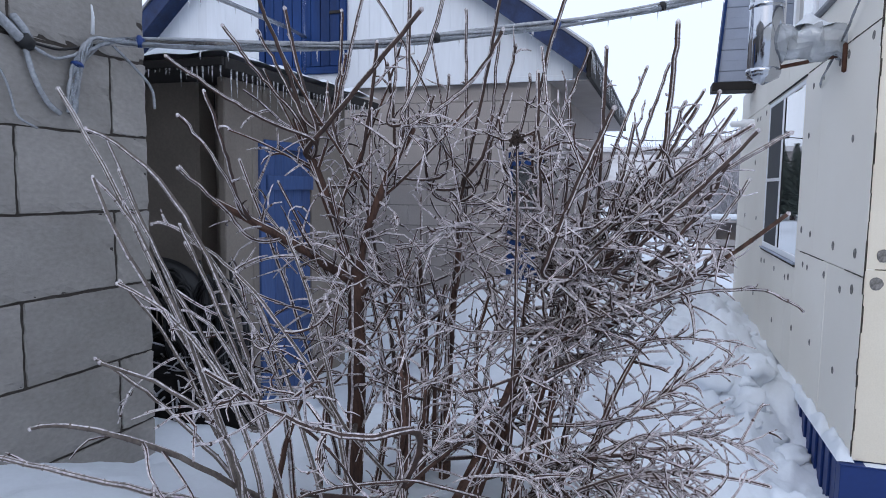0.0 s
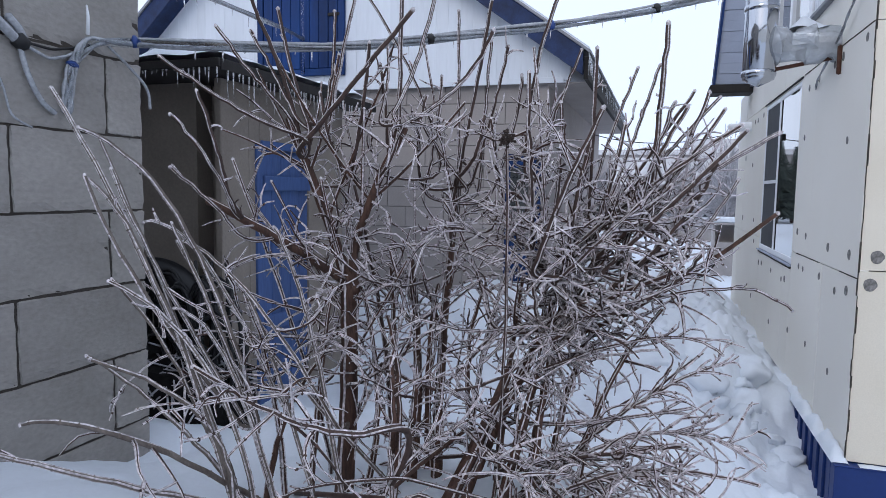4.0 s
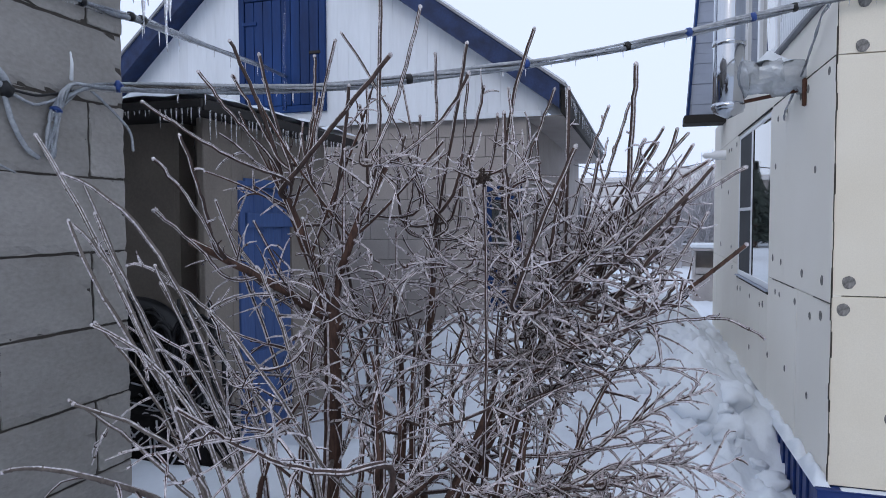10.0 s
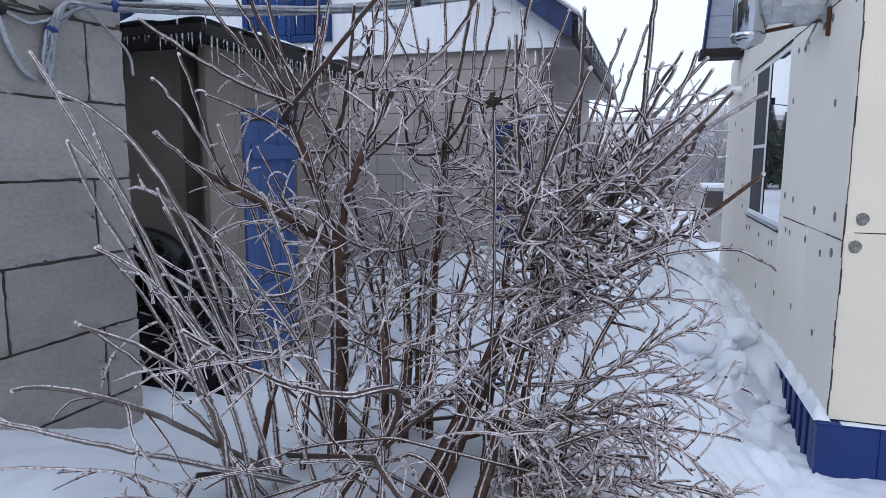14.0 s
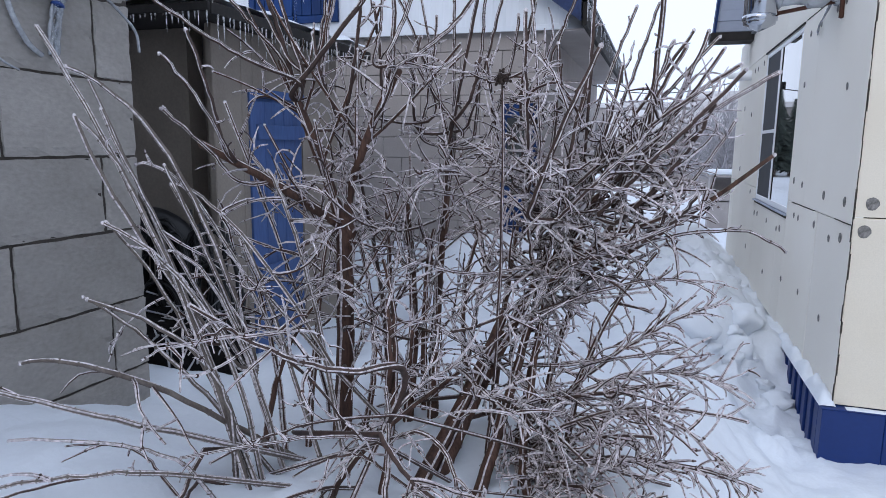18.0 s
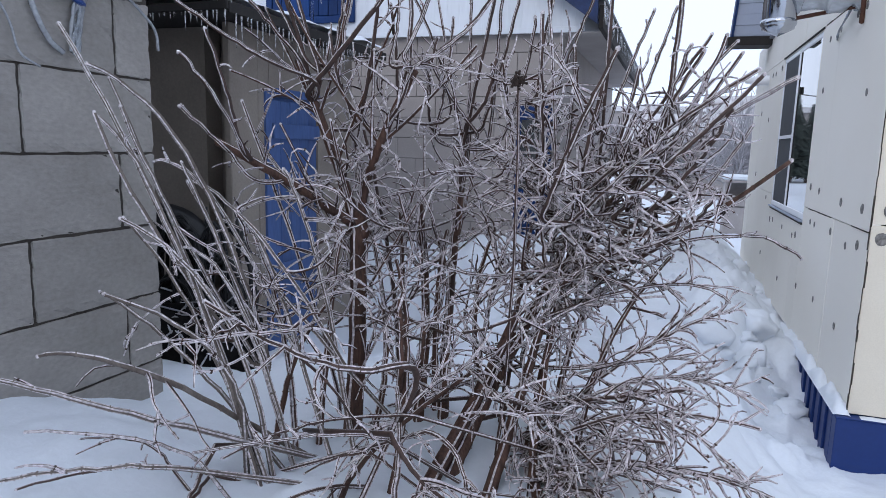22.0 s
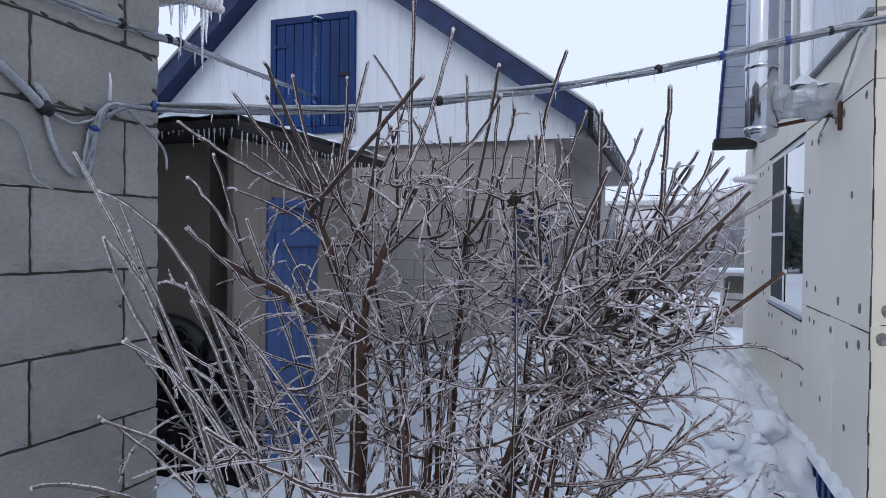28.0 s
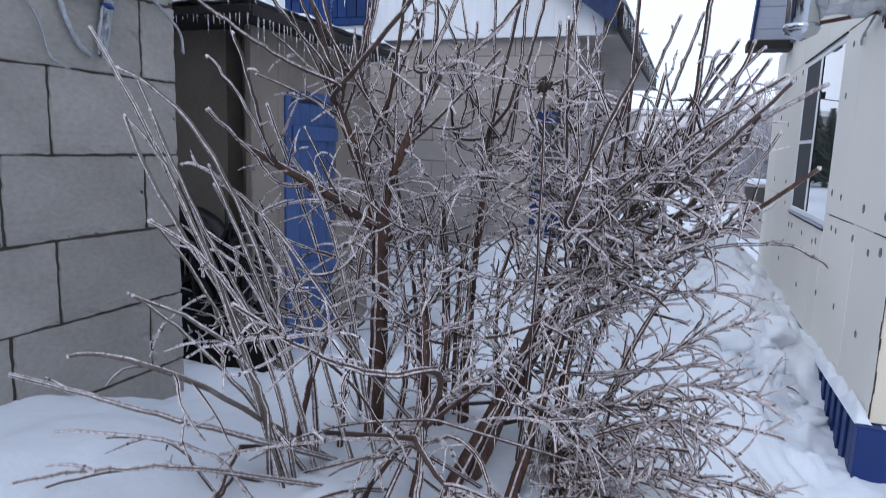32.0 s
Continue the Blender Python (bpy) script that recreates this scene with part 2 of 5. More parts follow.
def tube(points, radii, sides=8, cap=True, verts=None, faces=None):
    """A round tube along points; appends to verts and faces."""
    verts = [] if verts is None else verts
    faces = [] if faces is None else faces
    p = np.asarray(points, float)
    r = np.broadcast_to(np.asarray(radii, float), (len(p),))
    t = np.gradient(p, axis=0)
    t /= np.linalg.norm(t, axis=1)[:, None] + 1e-12
    ref = np.array((0.31, 0.17, 0.93)) if abs(t[:, 2]).mean() < 0.85 else np.array((0.93, 0.31, 0.17))
    u = np.cross(t, ref)
    u /= np.linalg.norm(u, axis=1)[:, None] + 1e-12
    v = np.cross(t, u)
    a = np.arange(sides) * 2 * np.pi / sides
    ring = p[:, None] + r[:, None, None] * (np.cos(a)[None, :, None] * u[:, None] + np.sin(a)[None, :, None] * v[:, None])
    o = len(verts)
    verts.extend(map(tuple, ring.reshape(-1, 3)))
    for i in range(len(p) - 1):
        for j in range(sides):
            k = (j + 1) % sides
            faces.append((o + i * sides + j, o + i * sides + k, o + (i + 1) * sides + k, o + (i + 1) * sides + j))
    if cap:
        e = len(verts)
        verts.append(tuple(p[0] - t[0] * r[0] * 0.5))
        verts.append(tuple(p[-1] + t[-1] * r[-1] * 0.7))
        b = o + (len(p) - 1) * sides
        for j in range(sides):
            k = (j + 1) % sides
            faces.append((o + k, o + j, e))
            faces.append((b + j, b + k, e + 1))
    return verts, faces


def curve3(a, b, bow, n=14):
    """Points from a to b through their middle shifted by bow."""
    a, b, bow = (np.asarray(v, float) for v in (a, b, bow))
    s = np.linspace(0, 1, n)[:, None]
    return a + (b - a) * s + bow * (4 * s * (1 - s))


def pipe(name, points, radius, mat, parent=None, label="", sides=10):
    v, f = tube(points, radius, sides)
    return part(name, mesh(name, v, f, mat, True), None, parent, label)


rng = np.random.default_rng(7)


# ---- the ground: one sheet of snow ----
def smooth_step(a, b, x):
    s = np.clip((x - a) / (b - a), 0, 1)
    return s * s * (3 - 2 * s)


def snow_height(x, y):
    """The snow's height: a shoulder under the shrub, a hollow by the plinth, a shovelled bank along the pale wall."""
    z = 0.14 - 0.39 * smooth_step(-0.3, 0.95, x) - 0.27 * smooth_step(0.1, 0.85, x) * smooth_step(5.1, 4.2, y)
    z = z + 0.09 * smooth_step(-0.7, -1.8, x) * smooth_step(1.9, 1.2, y) - 0.16 * smooth_step(-1.5, -2.0, x) * smooth_step(1.5, 2.15, y)
    z = z - 0.28 * smooth_step(2.4, 3.4, y) * smooth_step(5.6, 4.6, y) * smooth_step(0.4, -0.6, x)
    z = z + 0.16 * smooth_step(4.8, 5.9, y) * smooth_step(8.5, 7.0, y) * smooth_step(0.2, -0.8, x)
    bank = np.exp(-((x - 0.52) / 0.30) ** 2) * smooth_step(4.0, 5.2, y) * smooth_step(16, 11, y)
    z = z + 0.24 * bank
    z = z - 0.25 * smooth_step(9, 14, y)
    return z


def make_ground():
    def axis(lo, hi, fine_lo, fine_hi, step):
        inner = np.arange(fine_lo, fine_hi + 1e-6, step)
        out = step * 1.25 ** np.arange(1, 60)
        left = fine_lo - np.cumsum(out)
        right = fine_hi + np.cumsum(out)
        return np.concatenate((left[left > lo][::-1], inner, right[right < hi]))
    xs = axis(-1500, 1500, -2.6, 1.6, 0.03)
    ys = axis(-1500, 2500, 0.2, 8.5, 0.035)
    X, Y = np.meshgrid(xs, ys)
    Z = snow_height(X, Y)
    lump = np.empty_like(Z)
    for i in range(Z.shape[0]):
        for j in range(Z.shape[1]):
            x, y = X[i, j], Y[i, j]
            if abs(x) < 30 and -20 < y < 60:
                rough = 0.3 + 1.5 * math.exp(-((x - 0.6) / 0.4) ** 2) * (1 if y > 3.6 else 0.35)
                clod = abs(noise.noise((x * 4.2, y * 3.2, 0.7))) + 0.55 * abs(noise.noise((x * 9, y * 8, 2.2))) + 0.2 * noise.noise((x * 21, y * 19, 5.0))
                lump[i, j] = 0.05 * noise.noise((x * 0.9, y * 0.9, 3.1)) + rough * 0.11 * (clod - 0.25) + 0.012 * noise.noise((x * 2.2, y * 2.2, 8.0))
            else:
                lump[i, j] = 0
    Z = Z + lump
    nx = len(xs)
    v = np.stack((X, Y, Z), -1).reshape(-1, 3).tolist()
    f = [(i * nx + j, i * nx + j + 1, (i + 1) * nx + j + 1, (i + 1) * nx + j) for i in range(len(ys) - 1) for j in range(nx - 1)]
    ob = new("ground", mesh("ground", v, f, SNOW, True))
    return tagged(ob, "deep uneven white snow with a shovelled bank", "snow ground", kind="structure")


make_ground()


def clods():
    """Lumps of shovelled snow heaped along the pale wall."""
    shapes = []
    for k in range(5):
        bm = bmesh.new()
        bmesh.ops.create_icosphere(bm, subdivisions=3, radius=1.0)
        for vert in bm.verts:
            c = vert.co
            vert.co = c * (0.8 + 0.35 * noise.noise(c * 1.3 + Vector((k * 7, 0, 0))) + 0.16 * noise.noise(c * 3.2 + Vector((0, k * 5, 0))) + 0.05 * noise.noise(c * 8))
        me = bpy.data.meshes.new("snow_clod")
        bm.to_mesh(me)
        bm.free()
        me.materials.append(SNOW)
        me.polygons.foreach_set("use_smooth", [True] * len(me.polygons))
        shapes.append(me)
    r = random.Random(21)
    for i in range(34):
        y = 4.3 + 4.6 * r.random() ** 1.15
        x = 0.60 + r.gauss(0, 0.2)
        if x > 0.93:
            x = 0.8
        s = r.uniform(0.05, 0.16) * (0.75 if i % 3 else 1.25)
        z = float(snow_height(np.array(x), np.array(y)))
        ob = tagged(new("snow_clod", shapes[i % 5]), "lump of shovelled snow on the bank", "snow lump", "shovelled snow lumps")
        ob.matrix_basis = Matrix.Translation((x, y, z - s * 0.05)) @ Euler((r.uniform(-0.5, 0.5), r.uniform(-0.5, 0.5), r.uniform(0, 6))).to_matrix().to_4x4() @ Matrix.Diagonal((s * 1.2, s, s * 0.75, 1))


clods()


# ---- the wall of large pale blocks ----
WALL_X, WALL_END, COURSE, BLOCK_L = -2.05, 2.16, 0.305, 0.61


def block_mesh(length, seed):
    """One block, face towards +x, its end at y = 0, with chipped, slightly rounded edges."""
    r = random.Random(seed)
    bm = box(-0.196, 0, -length + 0.006, -0.006, 0.005, COURSE - 0.005)
    rim = [e for e in bm.edges]
    bmesh.ops.bevel(bm, geom=rim, offset=0.004, segments=1, affect="EDGES")
    bmesh.ops.subdivide_edges(bm, edges=[e for e in bm.edges if e.calc_length() > 0.1], cuts=9, use_grid_fill=True)
    for vert in bm.verts:
        edge = abs(vert.co.z - 0.005) < 0.012 or abs(vert.co.z - COURSE + 0.005) < 0.012 or abs(vert.co.y + 0.006) < 0.012 or abs(vert.co.y + length - 0.006) < 0.012
        k = 1.0 if edge else 0.15
        chip = 0.007 if edge and r.random() < 0.08 else 0.0
        vert.co += Vector((r.uniform(-0.003, 0.001) * k - chip, r.uniform(-0.003, 0.003) * k, r.uniform(-0.003, 0.003) * k))
    me = bpy.data.meshes.new("block")
    bmesh.ops.recalc_face_normals(bm, faces=bm.faces)
    bm.to_mesh(me)
    bm.free()
    me.materials.append(BLOCK)
    return me


def make_block_wall():
    wall = part("wall_west", box(WALL_X - 0.2, WALL_X - 0.008, -2.6, WALL_END - 0.008, -0.75, 3.0), MORTAR)
    tagged(wall, "wall of large pale grey aerated blocks with dark mortar joints", "block wall", kind="structure")
    wide = [block_mesh(BLOCK_L, i) for i in range(4)]
    short = block_mesh(0.19, 9)
    k = 0
    for c in range(-3, 9):
        z = 0.155 + COURSE * c
        y = WALL_END
        if c % 2 == 0:
            ob = part("block", short, None, wall)
            ob.location = (WALL_X + random.uniform(-0.002, 0.002), y, z)
            y -= 0.19
        while y > -2.4:
            ob = part("block", wide[k % 4], None, wall)
            ob.location = (WALL_X + random.uniform(-0.003, 0.003), y, z + random.uniform(-0.002, 0.002))
            y -= BLOCK_L
            k += 1


make_block_wall()
tagged(part("wall_south_west", box(-7.0, WALL_X - 0.2, WALL_END - 0.22, WALL_END - 0.02, -0.75, 3.0), BLOCK), "plain end wall of the block building", "wall", kind="structure")


# ---- the pale foam-clad house ----
HX, HY, HTOP, HBASE = 1.043, 3.778, 2.40, -0.235
WIN = (5.50, 7.15, 0.64, 2.04)
masonry = box(HX + 0.03, HX + 0.35, HY + 0.03, WIN[0], -0.8, HTOP)
box(HX + 0.03, HX + 0.35, WIN[1], 9.3, -0.8, HTOP, bm=masonry)
box(HX + 0.03, HX + 0.35, WIN[0], WIN[1], -0.8, WIN[2], bm=masonry)
box(HX + 0.03, HX + 0.35, WIN[0], WIN[1], WIN[3], HTOP, bm=masonry)
pale = tagged(part("wall_east", masonry, SEAM), "house wall clad with cream foam insulation boards", "insulated wall", kind="structure")
front = tagged(part("wall_front", box(HX + 0.352, 8.0, HY + 0.03, HY + 0.35, -0.8, HTOP + 2.2), SEAM), "return wall clad with cream foam boards", "insulated wall", kind="structure")


def side_boards():
    rows = ((HBASE, 0.748), (0.748, 2.06), (2.06, HTOP))
    for i, (z0, z1) in enumerate(rows):
        y, n = HY, 0
        ends = [HY, 4.53, 5.19] + [5.19 + 0.62 * q for q in range(1, 7)] if i == 0 else [HY, 4.95, 5.62, 6.2, 7.4, 8.6]
        ends = [e for e in ends if e < 9.2] + [9.3]
        for a, b in zip(ends, ends[1:]):
            pieces = [(a, b, z0, z1)]
            y0, y1, w0, w1 = WIN
            cut = []
            for a2, b2, c2, d2 in pieces:
                if b2 <= y0 or a2 >= y1 or d2 <= w0 or c2 >= w1:
                    cut.append((a2, b2, c2, d2))
                    continue
                if a2 < y0:
                    cut.append((a2, y0, c2, d2))
                if b2 > y1:
                    cut.append((y1, b2, c2, d2))
                if c2 < w0:
                    cut.append((max(a2, y0), min(b2, y1), c2, w0))
                if d2 > w1:
                    cut.append((max(a2, y0), min(b2, y1), w1, d2))
            for a2, b2, c2, d2 in cut:
                o = random.uniform(-0.002, 0.002)
                part("foam_board", box(HX + o, HX + 0.05, a2 + 0.0015, b2 - 0.0015, c2 + 0.002, d2 - 0.002, 0.002), FOAM, pale)


side_boards()
for z0, z1 in ((HBASE, 0.79), (0.79, 2.06), (2.06, 3.3), (3.3, 4.55)):
    for x0 in (HX, HX + 1.2, HX + 2.4, HX + 3.6):
        part("foam_board", box(x0 + 0.006, x0 + 1.197, HY + random.uniform(-0.002, 0.002), HY + 0.05, z0 + 0.003, z1 - 0.003, 0.002), FRONTFOAM, front)


def seam_strip():
    """The ragged dark crack where the two walls' boards meet, and along the level joints."""
    r = random.Random(12)
    z = HBASE + 0.01
    while z < 4.4:
        h = r.uniform(0.05, 0.16)
        w = r.choice((0.003, 0.004, 0.005, 0.008))
        o = r.uniform(-0.002, 0.003)
        part("seam_strip", box(HX + 0.001 + o, HX + 0.001 + o + w, HY - 0.0045, HY + 0.01, z, z + h), SEAM, front)
        z += h
    for z0 in (0.748, 2.06):
        y = HY + 0.02
        while y < (5.3 if z0 < 1 else 7.0):
            ln = r.uniform(0.05, 0.2)
            if r.random() < 0.75:
                part("seam_strip", box(HX - 0.0035, HX + 0.01, y, y + ln, z0 - r.uniform(0.002, 0.005), z0 + r.uniform(0.001, 0.004)), SEAM, pale)
            y += ln


seam_strip()


def dowels():
    bm = bmesh.new()
    bmesh.ops.create_circle(bm, cap_ends=True, segments=14, radius=0.030)
    r = random.Random(4)
    for vert in bm.verts:
        vert.co *= r.uniform(0.88, 1.1)
    top = bmesh.ops.extrude_face_region(bm, geom=list(bm.faces))
    for vert in (g for g in top["geom"] if isinstance(g, bmesh.types.BMVert)):
        vert.co.z += 0.003
        vert.co.xy *= 0.92
    me = bpy.data.meshes.new("dowel_cap")
    bmesh.ops.recalc_face_normals(bm, faces=bm.faces)
    bm.to_mesh(me)
    bm.free()
    me.materials.append(ADHESIVE)
    spots = [(3.954, 0.856), (4.416, 0.863), (5.04, 0.893), (5.329, 0.905), (3.964, 0.66), (4.203, 0.625), (4.583, 0.663), (5.062, 0.655), (5.21, 0.66)]
    spots += [(5.71, 0.505), (5.846, 0.487), (6.908, 0.511), (7.094, 0.501), (7.495, 0.687), (5.464, 0.139), (4.846, 0.164), (4.234, 0.136), (6.321, 0.039), (7.5, 0.1), (6.35, 0.50)]
    spots += [(5.29, 1.593), (4.15, 1.487), (3.899, 2.003), (4.354, 1.99), (4.541, 1.977), (4.936, 1.956), (5.23, 1.937), (7.295, 1.979), (7.676, 1.96), (7.886, 1.965), (7.9, 1.5), (8.5, 0.9), (8.5, 1.6), (7.6, 0.9)]
    for y, z in spots:
        ob = part("dowel_cap", me, None, pale)
        ob.matrix_basis = Matrix.Translation((HX - 0.001, y, z)) @ Matrix.Rotation(radians(-90), 4, "Y") @ Matrix.Rotation(r.uniform(0, 6), 4, "Z") @ Matrix.Scale(r.uniform(0.75, 1.0), 4)
    for x, z in ((1.125, 0.866), (1.102, 0.72), (1.16, 2.1), (1.165, 2.33), (1.335, 0.15), (1.33, 1.48), (1.9, 0.72), (1.9, 0.87), (1.75, 1.5)):
        ob = part("dowel_cap", me, None, front)
        ob.matrix_basis = Matrix.Translation((x, HY - 0.002, z)) @ Matrix.Rotation(radians(90), 4, "X") @ Matrix.Scale(1.15, 4)


dowels()


def plinth():
    """Blue profiled sheet round the foot of the house, with a snow cap on its ledge."""
    p = thing("plinth_cladding", "dark blue profiled metal plinth at the foot of the house", "plinth", kind="structure")
    n = 0
    y = HY + 0.032
    while y < 5.6:
        part("plinth_panel", box(HX - 0.055 + (0.014 if n % 2 else 0), HX + 0.03, y, y + 0.075, -0.85, HBASE - 0.012, 0.004), BLUEMETAL, p)
        y += 0.077
        n += 1
    x = HX - 0.055
    n = 0
    while x < 5:
        part("plinth_panel", box(x, x + 0.298, HY - 0.055 + (0.004 if n % 2 else 0), HY + 0.03, -0.85, HBASE - 0.012, 0.004), BLUEMETAL, p)
        x += 0.30
        n += 1
    part("ledge", box(HX - 0.062, 5, HY - 0.062, HY + 0.03, HBASE - 0.012, HBASE - 0.004, 0.003), BLUEMETAL, p)
    part("ledge", box(HX - 0.062, HX + 0.03, HY + 0.031, 5.6, HBASE - 0.012, HBASE - 0.004, 0.003), BLUEMETAL, p)
    return p


plinth_thing = plinth()


def snow_ridge(name, pts, width, height, label, seed=0, lift=0.0, parent=None):
    """A lumpy ridge of snow lying along a line."""
    p = np.asarray(pts, float)
    n, m = len(p), 9
    t = np.gradient(p, axis=0)
    t /= np.linalg.norm(t, axis=1)[:, None]
    side = np.cross(t, (0, 0, 1.0))
    side /= np.linalg.norm(side, axis=1)[:, None]
    v, f = [], []
    for i in range(n):
        for j in range(m):
            s = j / (m - 1) * 2 - 1
            q = p[i] + side[i] * s * width / 2
            k = max(0.12, 0.65 + 0.8 * noise.noise((q[0] * 9 + seed, q[1] * 9, q[2] * 7)) + 0.25 * noise.noise((q[0] * 25, q[1] * 25, seed)))
            end = min(1, (i + 0.2) / 2, (n - 1 - i + 0.2) / 2)
            v.append((q[0], q[1], q[2] + lift + height * k * end * max(0, 1 - s * s) ** 0.5))
        for j in range(m - 1):
            if i < n - 1:
                f.append((i * m + j, i * m + j + 1, (i + 1) * m + j + 1, (i + 1) * m + j))
    lo = len(v)
    v += [(a, b, min(c, p[:, 2].max() + lift) - 0.004) for a, b, c in v]
    ob = new(name, mesh(name, v[:lo], f, SNOW, True))
    ob.parent = parent
    return tagged(ob, label)


snow_ridge("snow_cap", [(HX - 0.025, HY - 0.03 + 0.025 * i, HBASE - 0.004) for i in range(68)], 0.085, 0.07, "lumpy strip of snow", 3, 0.0, plinth_thing)
snow_ridge("snow_cap", [(HX + 0.06 + 0.06 * i, HY - 0.03, HBASE - 0.004) for i in range(40)], 0.055, 0.018, "thin strip of snow", 5, 0.0, plinth_thing)


def pvc_window():
    y0, y1, z0, z1 = WIN
    w = thing("window_1", "white plastic window with a dark net on one sash", "window", kind="structure")
    d0, d1 = HX + 0.004, HX + 0.075
    mid = 6.36
    for a, b, c, d in ((y0, y1, z0, z0 + 0.05), (y0, y1, z1 - 0.04, z1), (y0, y0 + 0.025, z0 + 0.05, z1 - 0.04), (y1 - 0.05, y1, z0 + 0.05, z1 - 0.04), (mid - 0.02, mid + 0.06, z0 + 0.05, z1 - 0.04)):
        part("window_frame", box(d0, d1, a, b, c, d, 0.005), PVC, w)
    part("gasket", box(d0 + 0.003, d0 + 0.012, mid - 0.035, mid - 0.0205, z0 + 0.05, z1 - 0.04), BLACK, w, "black rubber gasket")
    part("pane", box(HX + 0.012, HX + 0.02, y0 + 0.025, mid - 0.035, z0 + 0.05, z1 - 0.04), GLASS, w)
    part("net", box(HX + 0.010, HX + 0.016, mid + 0.06, y1 - 0.05, z0 + 0.05, z1 - 0.04), NET, w, "dark grey insect net")
    part("net_bar", box(HX + 0.0, HX + 0.018, mid + 0.06, y1 - 0.05, 1.28, 1.31), PVC, w)
    part("head_trim", box(HX - 0.012, HX + 0.002, y0 - 0.05, y1 + 0.02, z1 + 0.004, z1 + 0.018, 0.003), DARKWOOD, w, "dark strip over the window head")
    # dark strip that draws the shadow under the sill
    part("sill_shade", box(HX - 0.006, HX + 0.02, y0 - 0.01, y1 + 0.01, z0 - 0.034, z0 - 0.0145), SEAM, w)
    part("window_sill", box(HX - 0.022, HX + 0.03, y0 - 0.01, y1 + 0.01, z0 - 0.014, z0 - 0.001, 0.003), SIDING, w)
    part("window_handle", box(HX - 0.006, HX + 0.0115, mid - 0.16, mid - 0.12, 1.64, 1.70, 0.004), BLACK, w)


pvc_window()


def upper_floor():
    """The loft storey above the foam wall: corrugated sheet, a glazed strip and the boarded end that stands out."""
    u = thing("upper_storey", "loft storey with white corrugated sheet and glazing", "upper storey", kind="structure")
    y = HY + 0.03
    while y < 5.3:
        part("corrugated_sheet", box(HX + (0.0 if int(y * 100) % 2 else 0.012), HX + 0.08, y, y + 0.058, HTOP + 0.035, 4.6, 0.006), CORRUGATED, u)
        y += 0.06
    part("flashing", box(HX - 0.035, HX + 0.08, HY, 8.28, HTOP + 0.002, HTOP + 0.03, 0.004), ROOFGREY, u)
    for a in (5.34, 6.1, 6.9, 7.7):
        part("mullion", box(HX, HX + 0.07, a, a + 0.09, HTOP + 0.035, 4.6, 0.005), PVC, u)
    part("rail", box(HX, HX + 0.07, 5.432, 7.698, HTOP + 0.035, HTOP + 0.12, 0.005), PVC, u)
    part("pane", box(HX + 0.03, HX + 0.04, 5.432, 7.698, HTOP + 0.122, 4.6), GLASS, u)
    part("backing", box(HX + 0.09, HX + 0.35, HY + 0.04, 8.3, HTOP + 0.03, 4.6), PVC, u)
    for i in range(18):
        z = HTOP + 0.05 + i * 0.12
        part("siding_board", box(HX - 0.40 + i * 0.008, HX + 0.2, 8.302 - (0.008 if i % 2 else 0), 8.5, z, z + 0.1195, 0.003), SIDING, u)
    v, f = [], []
    for z, dx in ((HTOP + 0.04, 0.0), (HTOP + 2.3, 0.153)):
        for x in (HX - 0.43 + dx, HX - 0.402 + dx):
            for yy in (8.27, 8.5):
                v.append((x, yy, z))
    f = [(0, 1, 5, 4), (2, 3, 7, 6), (0, 2, 6, 4), (1, 3, 7, 5), (0, 1, 3, 2), (4, 5, 7, 6)]
    part("corner_trim", mesh("corner_trim", v, f, BLUE), None, u, "blue corner trim")
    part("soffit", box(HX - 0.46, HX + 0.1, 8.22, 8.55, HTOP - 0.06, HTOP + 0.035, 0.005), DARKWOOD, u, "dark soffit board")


upper_floor()


# the side wall does not run quite square to the front
skew = Matrix.Translation((HX, HY, 0)) @ Matrix.Rotation(radians(0.75), 4, "Z") @ Matrix.Translation((-HX, -HY, 0))
for side in (pale, plinth_thing, bpy.data.objects["window_1"], bpy.data.objects["upper_storey"]):
    side.matrix_basis = skew @ side.matrix_basis


